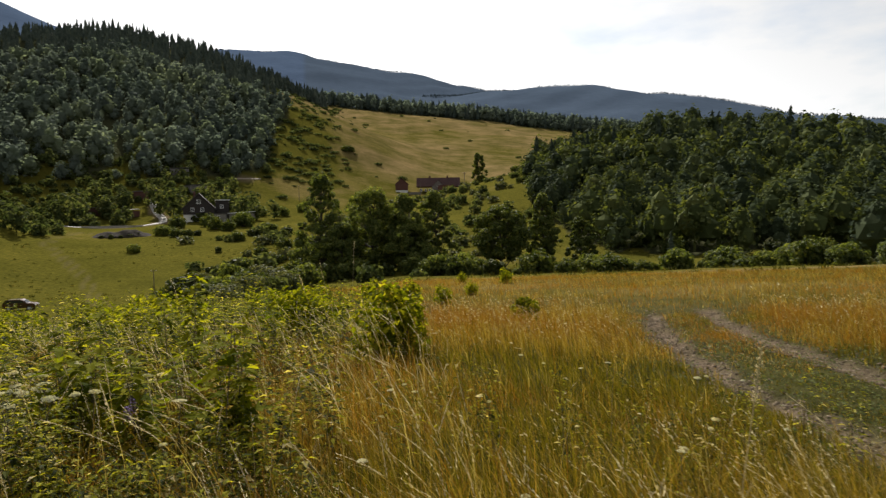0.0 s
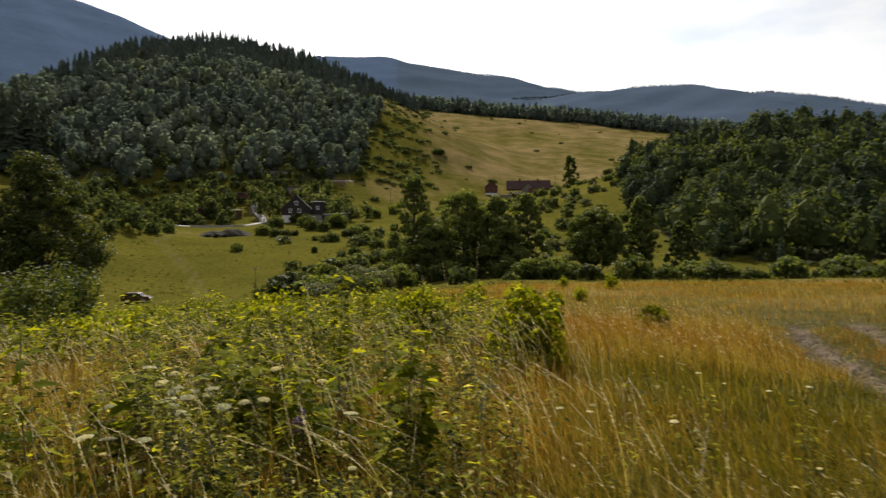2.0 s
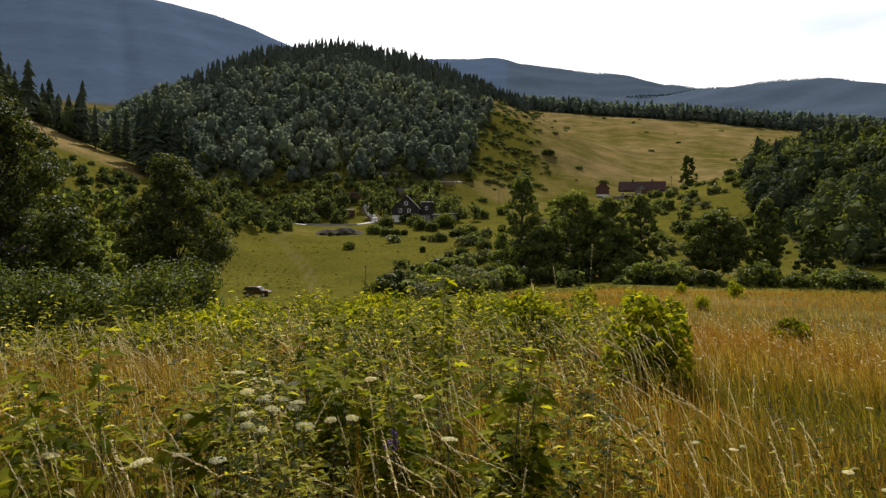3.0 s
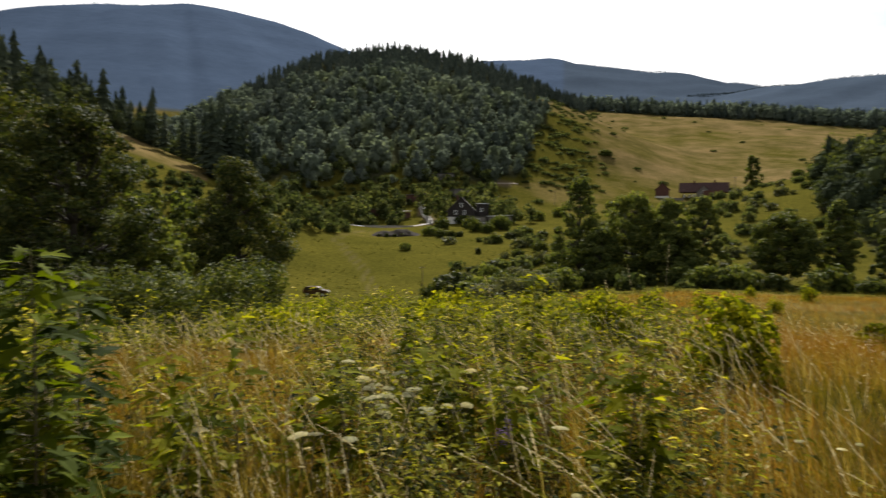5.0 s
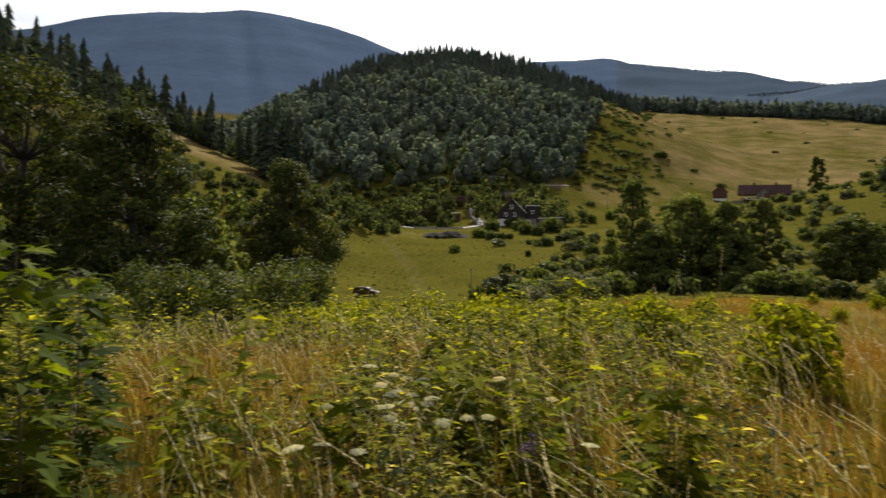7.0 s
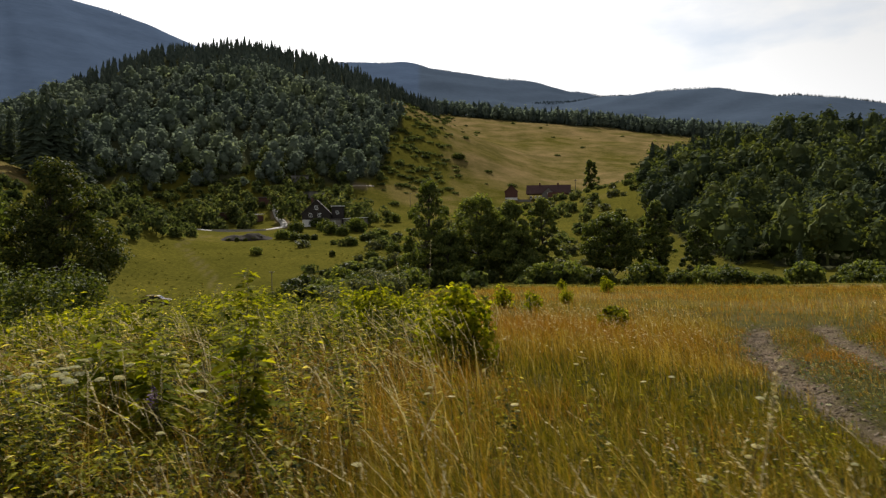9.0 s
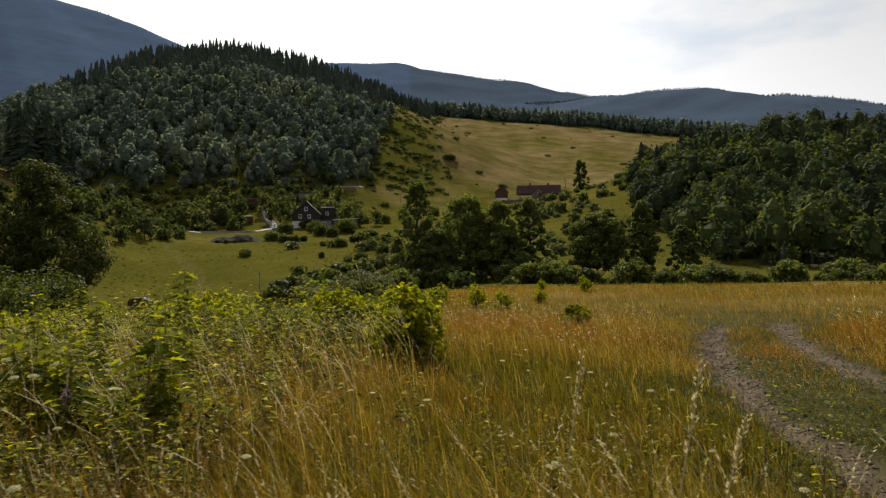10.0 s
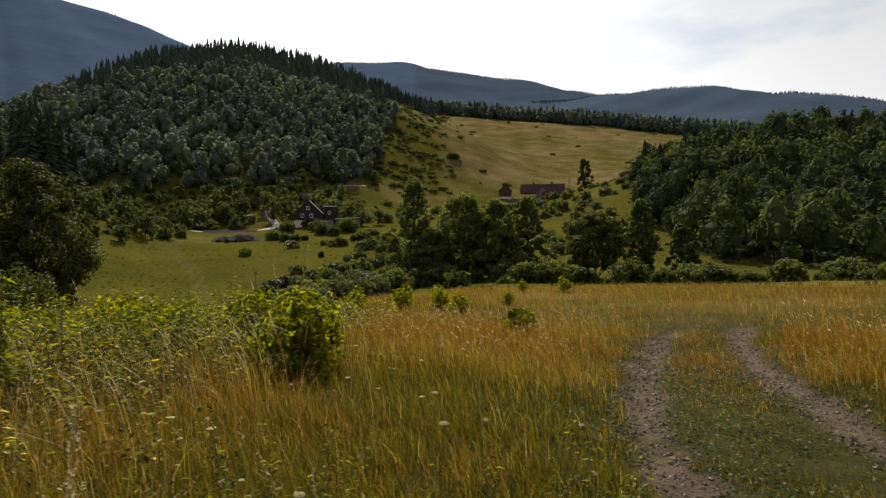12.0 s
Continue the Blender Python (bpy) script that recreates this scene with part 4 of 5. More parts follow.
    x, y = scatter(rng, village, -250, -50, 60, 345, 5.2)
    k = rng.random(len(x)) < 0.4
    plant_wood("valley_scrub", "thick green scrub round the village", x[~k], y[~k], tops, 0.6, 1.5, M_SCRUB, rng, "scrub")
    plant_wood("valley_scrub", "small trees and willows round the village", x[k], y[k], trees, 0.5, 1.25, M_SCRUB, rng, "scrub")
    def hollow(x, y):
        b, r = bearing(x, y), np.hypot(x, y)
        return (b > -19) & (b < 13) & (r > np.where(b > 2, 112, 84)) & (r < np.where(b > -6, 270, 200)) & (rng.random(len(x)) < np.where(b > -16.5, 0.5, 0.14) * (0.6 + 0.6 * wobble(x, y, 16, 4)))

    x, y = scatter(rng, hollow, -70, 62, 70, 270, 4.6)
    k = rng.random(len(x)) < 0.45
    plant_wood("hollow_scrub", "mixed green scrub in the valley hollow", x[~k], y[~k], tops, 0.5, 1.25, M_SCRUB, rng, "scrub")
    plant_wood("hollow_scrub", "grey-green willow scrub in the valley hollow", x[k], y[k], tops, 0.5, 1.2, M_WILLOW, rng, "scrub")
    x, y = scatter(rng, hedges, -180, 260, 255, 790, 4.6)
    flat = [bush_parts(rng, 2.0, 5.6, 100, 1.0)[1] for _ in range(4)]
    plant_wood("hedge_scrub", "dark scrub in hedge lines over the hayfield", x, y, flat, 0.45, 1.25, M_SCRUB, rng, "scrub")
    x, y = scatter(rng, slope, -210, -30, 10, 180, 5.2)
    k = (rng.random(len(x)) < 0.4) & (np.hypot(x, y) < 178)
    plant_wood("slope_scrub", "green scrub on the slope under the spruces", x[~k], y[~k], tops, 0.5, 1.2, M_SCRUB, rng, "scrub")
    plant_wood("slope_scrub", "small broadleaf trees on the slope", x[k], y[k], trees, 0.6, 1.1, M_BROAD, rng, "scrub")
    # small birches and shoots just below the meadow
    birch = make_bush(3.2, 3.0, "light birch thicket with small leaves below the meadow", M_BIRCH, 4600, 0.13, 41, "birch_bush")
    put(birch, -16.8, 21.3, 20)
    for x, y, s in ((-19.3, 23.1, 1.15), (-21.7, 21.0, 1.1), (-28.7, 19.6, 1.1), (-23.8, 19.0, 1.1), (-23.5, 25.5, 1.2), (-21.7, 30.1, 1.25), (-27.3, 23.8, 1.2)):
        c = copy_thing(birch, pose(x, y, zat(x, y) - 0.1, 0, 0, x * 50))
        c.scale = (s, s, s * (0.75 + 0.4 * ((x * 7.3) % 1)))
    low = make_bush(0.9, 0.8, "low leafy shrub on the meadow's far rim", M_YOUNG, 500, 0.09, 42, "low_shrub")
    put(low, 5.2, 33, 20)
    for x, y, s in ((2.6, 24, 0.7), (3.2, 36, 0.8), (0.3, 22.5, 1.0), (1.3, 19.6, 0.85), (-1.2, 24, 1.1), (-3.2, 25, 1.2), (-5.2, 22.8, 1.3), (24, 27, 1.5), (28, 31, 1.1)):
        c = copy_thing(low, pose(x, y, zat(x, y) - 0.05, 0, 0, x * 50))
        c.scale = (s, s, s)


build_bushes()


def build_tussocks():
    """Grass tussocks over the valley meadow."""
    rng = np.random.default_rng(55)
    tufts = []
    for _ in range(4):
        root = np.concatenate([rng.normal(0, 0.22, (9, 2)), np.zeros((9, 1))], 1)
        tufts.append(strips(root, rng.uniform(0.25, 0.6, 9), np.full(9, 0.16), rng.uniform(0, 6.28, 9), np.full(9, 0.5), 2, rng)[:2])

    def valley(x, y):
        b, r = bearing(x, y), np.hypot(x, y)
        return (b > -38) & (b < 42) & (r > 44) & (r < 215) & (line_gap(x, y, FARM_TRACK) > 1.4) & (rng.random(len(x)) < np.clip(0.25 + 0.7 * wobble(x, y, 16, 3) + 0.3 * wobble(x, y, 5, 9), 0, 1) * sstep(225, 120, r)) & ~wood_right(x, y)

    x, y = scatter(rng, valley, -140, 140, 30, 215, 2.0)
    k = wobble(x, y, 14, 6) + 0.5 * rng.normal(size=len(x)) > 0.25
    plant_wood("valley_grass", "yellow-green grass tussocks of the valley meadow", x[~k], y[~k], tufts, 0.45, 1.0, M_TUSSOCK, rng, "grass")
    plant_wood("valley_grass", "longer grass tussocks of the valley meadow", x[k], y[k], tufts, 0.6, 1.2, M_TUSSOCK, rng, "grass")


build_tussocks()

# ---- houses, car, pole ----
M_TIMBER = plain_mat("dark_stained_timber", (0.012, 0.009, 0.008), (0.03, 0.022, 0.018), 3, 0.7)
M_PLASTER = plain_mat("white_plaster", (0.62, 0.61, 0.58), (0.78, 0.77, 0.74), 1.5, 0.9)
M_ROOF = plain_mat("dark_roof_tiles", (0.035, 0.03, 0.028), (0.07, 0.06, 0.055), 2, 0.6)
M_REDROOF = plain_mat("red_brown_roof_tiles", (0.038, 0.017, 0.015), (0.07, 0.03, 0.026), 1.2, 0.85)
M_BRICK = plain_mat("red_brown_brick", (0.07, 0.032, 0.026), (0.13, 0.06, 0.046), 2, 0.9)
M_GREY = plain_mat("grey_render", (0.13, 0.12, 0.11), (0.22, 0.205, 0.19), 1, 0.9)
M_TIN = plain_mat("pale_sheet_metal", (0.5, 0.51, 0.52), (0.68, 0.69, 0.7), 1, 0.4, 0.1, 0.3)
M_FRAME = plain_mat("white_window_paint", (0.72, 0.72, 0.7), (0.82, 0.82, 0.8), 6, 0.5)
M_POLE = plain_mat("weathered_pole_wood", (0.09, 0.075, 0.06), (0.18, 0.15, 0.12), 8, 0.9)
M_GLASS, gt, gb, go = node_mat("window_glass")
gb.inputs["Base Color"].default_value, gb.inputs["Roughness"].default_value = (0.02, 0.025, 0.03, 1), 0.08
M_CARPAINT, ct, cb, co = node_mat("dark_red_car_paint")
cb.inputs["Base Color"].default_value, cb.inputs["Roughness"].default_value, cb.inputs["Metallic"].default_value = (0.05, 0.012, 0.012, 1), 0.3, 0.4
cb.inputs["Coat Weight"].default_value = 0.8
M_TYRE = plain_mat("tyre_rubber", (0.015, 0.015, 0.015), (0.03, 0.03, 0.03), 20, 0.9)


def window(parent, x, y, z, w, h):
    """A window in a wall that faces -y: frame, pane and crossbars."""
    bm = bmesh.new()
    for a in ((x - w / 2, z - h / 2, x + w / 2, z - h / 2 + 0.12), (x - w / 2, z + h / 2 - 0.12, x + w / 2, z + h / 2), (x - w / 2, z - h / 2 + 0.12, x - w / 2 + 0.12, z + h / 2 - 0.12), (x + w / 2 - 0.12, z - h / 2 + 0.12, x + w / 2, z + h / 2 - 0.12), (x - 0.04, z - h / 2 + 0.12, x + 0.04, z + h / 2 - 0.12)):
        box_bm(a[0], y - 0.08, a[1], a[2], y, a[3], bm=bm)
    f = part("window", bm, M_FRAME, parent, "white window frame")
    part("pane", box_bm(x - w / 2 + 0.1, y - 0.03, z - h / 2 + 0.1, x + w / 2 - 0.1, y - 0.01, z + h / 2 - 0.1), M_GLASS, f)


def gable_roof(parent, x0, x1, y0, y1, eave, ridge, mat, over=0.5, thick=0.25, name="roof"):
    """Two roof slabs with the ridge along y."""
    xm = (x0 + x1) / 2
    k = (ridge - eave) / (xm - x0)
    pts = [(x0 - over, eave - k * over), (xm, ridge), (x1 + over, eave - k * over), (x1 + over, eave - k * over + thick), (xm, ridge + thick), (x0 - over, eave - k * over + thick)]
    return part(name, prism_bm(pts, y0 - over, y1 + over), mat, parent)


def build_houses():
    x, y = -76.0, 239.0
    h = thing("timber_house", pose(x, y, zat(x, y) - 0.4, 0, 0, 14) @ Matrix.Scale(0.95, 4), "dark timber house with steep gable above a white base", "house")
    part("base_wall", box_bm(-5.5, 0, 0, 5.5, 10, 3.2), M_PLASTER, h, "white plastered ground floor")
    part("wall", prism_bm([(-5.7, 3.2), (5.7, 3.2), (5.7, 5.6), (0, 11.2), (-5.7, 5.6)], -0.2, 10.2), M_TIMBER, h, "dark stained timber wall")
    gable_roof(h, -5.7, 5.7, -0.2, 10.2, 5.6, 11.2, M_ROOF)
    part("side_wing", box_bm(5.9, 3.0, 0, 10.8, 10, 8.6), M_TIMBER, h)
    part("side_roof", box_bm(5.6, 2.6, 8.6, 11.2, 10.4, 8.9), M_TIN, h, "pale flat sheet roof")
    part("chimney", box_bm(-2.2, 4.5, 9, -1.5, 5.2, 12.2), M_BRICK, h)
    for wx, wz in ((-2.3, 5.0), (1.2, 5.0), (0, 8.0)):
        window(h, wx, -0.2, wz, 1.3, 1.6)
    window(h, -2.5, 0, 1.7, 1.4, 1.3)
    window(h, 2.5, 0, 1.7, 1.4, 1.3)
    window(h, 8.2, 3.0, 6.2, 1.2, 1.4)
    x, y = -60.5, 238.0
    s = thing("low_shed", pose(x, y, zat(x, y) - 0.3, 0, 0, 8), "low grey shed with a pale sheet roof", "shed")
    part("wall", box_bm(-4.5, 0, 0, 4.5, 6, 3.0), M_GREY, s)
    part("roof", prism_bm([(-5, 3.0), (5, 3.5), (5, 3.75), (-5, 3.25)], -0.5, 6.5), M_TIN, s)
    part("door", box_bm(-1, -0.06, 0, 0.4, -0.003, 2.1), M_TIMBER, s)
    x, y = -67.5, 233.0
    s = thing("white_annex", pose(x, y, zat(x, y) - 0.2, 0, 0, 10), "small grey annex beside the timber house", "shed")
    part("wall", box_bm(-2.6, 0, 0, 2.6, 4, 3.4), M_GREY, s)
    part("roof", prism_bm([(-3, 3.4), (3, 3.6), (3, 3.8), (-3, 3.6)], -0.3, 4.3), M_ROOF, s)
    window(s, 0, 0, 2.2, 1.1, 1.3)
    # a pale awning and heaps in the yard
    x, y = -62.5, 219.0
    a = thing("awning", pose(x, y, zat(x, y), 0, 0, 8), "white flat awning on four posts in the yard", "awning")
    part("cover", prism_bm([(-2.6, 1.9), (2.6, 2.0), (2.6, 2.1), (-2.6, 2.0)], 0, 3.5), M_TIN, a)
    for px in (-2.4, 2.4):
        for py in (0.2, 3.3):
            part("post", box_bm(px - 0.06, py - 0.06, -0.1, px + 0.06, py + 0.06, 1.9), M_POLE, a)
    # sheds farther back among the trees
    for i, (b, r, w, d, hh) in enumerate(((-21.6, 292, 9, 6, 3.4), (-19.2, 318, 10, 6, 4.0), (-25.0, 272, 7, 5, 3.0), (-17.6, 300, 8, 6, 3.6), (-22.6, 268, 6, 5, 3.0))):
        x, y = polar(b, r)
        s = thing("garden_shed", pose(x, y, zat(x, y) - 0.3, 0, 0, -b + i * 9), "small grey shed with pale roof among trees", "shed", "sheds of the village")
        part("wall", box_bm(-w / 2, 0, 0, w / 2, d, hh), M_GREY if i % 2 else M_BRICK, s)
        part("roof", prism_bm([(-w / 2 - 0.4, hh), (w / 2 + 0.4, hh + 0.5), (w / 2 + 0.4, hh + 0.7), (-w / 2 - 0.4, hh + 0.2)], -0.4, d + 0.4), M_GREY if i % 2 == 0 else M_ROOF, s)
    # the brick farmhouse
    x, y = 15.5, 344.0
    f = thing("farmhouse", pose(x, y, zat(x, y) - 0.5, 0, 0, -4), "long brick farmhouse with a red-brown tiled roof", "house")
    part("wall", box_bm(-11, 0, 0, 11, 9, 4.4), M_BRICK, f)
    part("roof", prism_bm([(-0.7, 4.1), (4.5, 8.8), (9.7, 4.1), (9.7, 4.4), (4.5, 9.1), (-0.7, 4.4)], -11.6, 11.6), M_REDROOF, f).matrix_local = pose(0, 0, 0, 0, 0, 90) @ pose(0, 0, 0)
    f.children[-1].matrix_local = Matrix(((0, 1, 0, 0), (1, 0, 0, 0), (0, 0, 1, 0), (0, 0, 0, 1)))
    part("gable_wall", prism_bm([(-3.2, 0), (3.2, 0), (3.2, 4.2), (0, 7.4), (-3.2, 4.2)], -1.6, 3), M_GREY, f, "pale gabled porch")
    gable_roof(f, -3.2, 3.2, -1.6, 3.5, 4.2, 7.4, M_REDROOF, 0.35, 0.2, "porch_roof")
    for cx in (-5, 4.5):
        part("chimney", box_bm(cx, 4.1, 8.4, cx + 0.8, 4.9, 10.2), M_BRICK, f)
    for wx in (-9, -6.5, -4.5, 5, 7, 9.2):
        window(f, wx, 0, 2.4, 1.1, 1.5)
    window(f, 0, -1.6, 4.4, 1.0, 1.2)
    x, y = -3.8, 345.0
    b = thing("barn", pose(x, y, zat(x, y) - 0.5, 0, 0, 0), "small dark red barn with gable roof and pale base", "barn")
    part("base_wall", box_bm(-3.2, 0, 0, 3.2, 6, 1.6), M_PLASTER, b)
    part("wall", prism_bm([(-3.3, 1.6), (3.3, 1.6), (3.3, 4.8), (0, 7.8), (-3.3, 4.8)], -0.05, 6.05), M_BRICK, b)
    gable_roof(b, -3.3, 3.3, -0.05, 6.05, 4.8, 7.8, M_REDROOF, 0.4)
    x, y = 3.0, 341.0
    w = thing("low_wall", pose(x, y, zat(x, y) - 0.3), "low pale outbuilding wall beside the barn", "wall")
    part("wall", box_bm(-3.4, 0, 0, 3.4, 0.4, 1.4), M_GREY, w)
    part("coping", box_bm(-3.5, -0.1, 1.4, 3.5, 0.5, 1.5), M_GREY, w)


build_houses()


def road_strip(name, line, width, mat, label):
    """A road surface that follows the ground along a line in plan."""
    pts = []
    for (ax, ay), (bx, by) in zip(line[:-1], line[1:]):
        k = max(2, int(math.hypot(bx - ax, by - ay) / 1.5))
        pts += [(ax + (bx - ax) * i / k, ay + (by - ay) * i / k) for i in range(k)]
    pts = np.array(pts + [line[-1]])
    for _ in range(3):
        pts[1:-1] = (pts[:-2] + 2 * pts[1:-1] + pts[2:]) / 4
    d = unit(np.gradient(pts, axis=0))
    side = np.stack([-d[:, 1], d[:, 0]], 1)
    rows = [np.concatenate([pts + side * width * s, (ground_z(*(pts + side * width * s).T) + dz)[:, None]], 1) for s, dz in ((-0.56, -0.3), (-0.5, 0.16), (0.0, 0.24), (0.5, 0.16), (0.56, -0.3))]
    v = np.stack(rows, 1).reshape(-1, 3)
    t = []
    for i in range(len(pts) - 1):
        for k in range(4):
            a = i * 5 + k
            t += [(a, a + 1, a + 6), (a, a + 6, a + 5)]
    return tagged(new(name, mesh_of(name, v, np.array(t), mat)), label, "road", kind="structure")


M_ROAD = plain_mat("pale_gravel_road", (0.24, 0.225, 0.2), (0.40, 0.38, 0.34), 3, 0.9)
M_LANE = plain_mat("dry_dirt_lane", (0.17, 0.135, 0.095), (0.30, 0.25, 0.19), 3, 0.95)
M_EARTH = plain_mat("dark_earth_and_stone", (0.016, 0.014, 0.011), (0.05, 0.042, 0.032), 1.2, 0.95, 0.8, spec=0.05)
road_strip("road", VALLEY_ROAD, 2.6, M_ROAD, "pale gravel village road bending past the heap")
road_strip("road_lane", UPHILL_LANE, 1.2, M_LANE, "pale dirt lane climbing into the hayfield")


def build_bank():
    """The dark heap of earth before the road, and the pale kerb wall over it."""
    rng = np.random.default_rng(91)
    x0, y0 = polar(-23.4, 206)
    ob = thing("earth_heap", pose(x0, y0, zat(x0, y0) - 0.4, 0, 0, 22), "long dark heap of earth and stones beside the road", "heap")
    u, v = np.meshgrid(np.linspace(-1, 1, 41), np.linspace(-1, 1, 15), indexing="ij")
    gx, gy = u * 8.2, v * 2.2
    bump = (1 - np.abs(u) ** 3) * (1 - np.abs(v) ** 6) * (0.6 + 0.4 * v) * (2.7 + 0.4 * np.sin(gx * 0.8) + 0.15 * np.sin(gx * 1.7 + gy)) + rng.normal(0, 0.05, u.shape)
    lift = ground_z(x0 + gx * 0.93 - gy * 0.37, y0 + gx * 0.37 + gy * 0.93) - ground_z(np.array([x0]), np.array([y0]))[0]
    vs = np.stack([gx, gy, bump + lift], -1).reshape(-1, 3)
    tri = [(i * 15 + j, i * 15 + j + 15, i * 15 + j + 16) for i in range(40) for j in range(14)] + [(i * 15 + j, i * 15 + j + 16, i * 15 + j + 1) for i in range(40) for j in range(14)]
    part("earth", (vs, np.array(tri)), M_EARTH, ob, smooth=True)
    ax, ay, bx, by = -105.5, 214.0, -91.0, 226.5
    w = thing("road_wall", pose((ax + bx) / 2, (ay + by) / 2, zat((ax + bx) / 2, (ay + by) / 2) - 0.2, 0, 0, math.degrees(math.atan2(by - ay, bx - ax))), "low pale concrete wall along the village road", "wall")
    part("wall", box_bm(-9.5, -0.2, -0.6, 9.5, 0.2, 0.85), M_ROAD, w)
    part("coping", box_bm(-9.6, -0.28, 0.85, 9.6, 0.28, 0.97), M_ROAD, w)


build_bank()


def build_poles():
    first = None
    for b, r, s in ((-21.2, 108, 0.62), (4.9, 338, 1.35), (5.8, 341, 1.1), (1.0, 331, 0.9), (-9.5, 300, 0.9)):
        x, y = polar(b, r)
        m = pose(x, y, zat(x, y) - 0.3, 0, 0, 20)
        if first is None:
            first = thing("power_pole", m, "weathered wooden power pole with a short crossarm", "pole", "power poles")
            part("pole", tube([(0, 0, 0), (0.02, 0, 4), (0, 0.02, 8)], [0.13, 0.11, 0.09], 8), M_POLE, first, smooth=True)
            part("crossarm", box_bm(-0.7, -0.05, 7.5, 0.7, 0.05, 7.62), M_POLE, first)
            for ix in (-0.6, 0.0, 0.6):
                part("insulator", tube([(ix, 0, 7.62), (ix, 0, 7.72), (ix, 0, 7.8)], [0.03, 0.05, 0.02], 6), M_PLASTER, first)
            first.scale = (s, s, s)
        else:
            copy_thing(first, m).scale = (s, s, s)


build_poles()


def build_car():
    x, y = -56.5, 96.5
    c = thing("car", pose(x, y, zat(x, y), 0, 0, 12), "dark red estate car parked in the valley meadow", "car")
    side = [(-2.1, 0.35), (2.05, 0.35), (2.15, 0.6), (2.1, 0.85), (1.9, 0.98), (1.05, 1.05), (0.5, 1.5), (0.2, 1.58), (-1.5, 1.58), (-1.85, 1.45), (-2.1, 1.0), (-2.18, 0.7)]
    bm = prism_bm(side, -0.85, 0.85)
    bmesh.ops.bevel(bm, geom=list(bm.edges), offset=0.06, segments=2, affect="EDGES")
    part("body", bm, M_CARPAINT, c)
    for sy in (-0.862, 0.842):
        part("side_window", prism_bm([(-1.75, 1.08), (0.75, 1.08), (0.35, 1.47), (-1.6, 1.47)], sy, sy + 0.02), M_GLASS, c)
    bm = bmesh.new()
    vs = [bm.verts.new(p) for p in ((1.0, -0.7, 1.12), (1.0, 0.7, 1.12), (0.58, 0.65, 1.48), (0.58, -0.65, 1.48))]
    bm.faces.new(vs)
    bmesh.ops.solidify(bm, geom=bm.faces[:], thickness=-0.03)
    part("windscreen", bm, M_GLASS, c)
    for wx in (-1.3, 1.3):
        for wy in (-0.8, 0.8):
            w = part("wheel", tube([(wx, wy - 0.1, 0.32), (wx, wy - 0.09, 0.32), (wx, wy + 0.09, 0.32), (wx, wy + 0.1, 0.32)], [0.22, 0.33, 0.33, 0.22], 16), M_TYRE, c)
            part("rim", tube([(wx, wy - 0.11, 0.32), (wx, wy - 0.105, 0.32), (wx, wy + 0.105, 0.32), (wx, wy + 0.11, 0.32)], [0.02, 0.2, 0.2, 0.02], 12), M_TIN, w)
    for sy in (-0.55, 0.55):
        part("headlight", box_bm(2.06, sy - 0.2, 0.68, 2.17, sy + 0.2, 0.82, 0.02), M_FRAME, c)
        part("tail_light", box_bm(-2.2, sy - 0.12, 0.8, -2.1, sy + 0.12, 1.0, 0.02), M_REDROOF, c)


build_car()


# ---- the meadow at the walker's feet ----
WIND = 2.95


def meadow(rng, n, r0, r1, b0=-72, b1=46):
    """Even random places in a sector round the walk's start."""
    b = np.radians(rng.uniform(b0, b1, n))
    r = np.sqrt(rng.uniform(r0 * r0, r1 * r1, n))
    return r * np.sin(b) + 0.6, r * np.cos(b) - 0.9


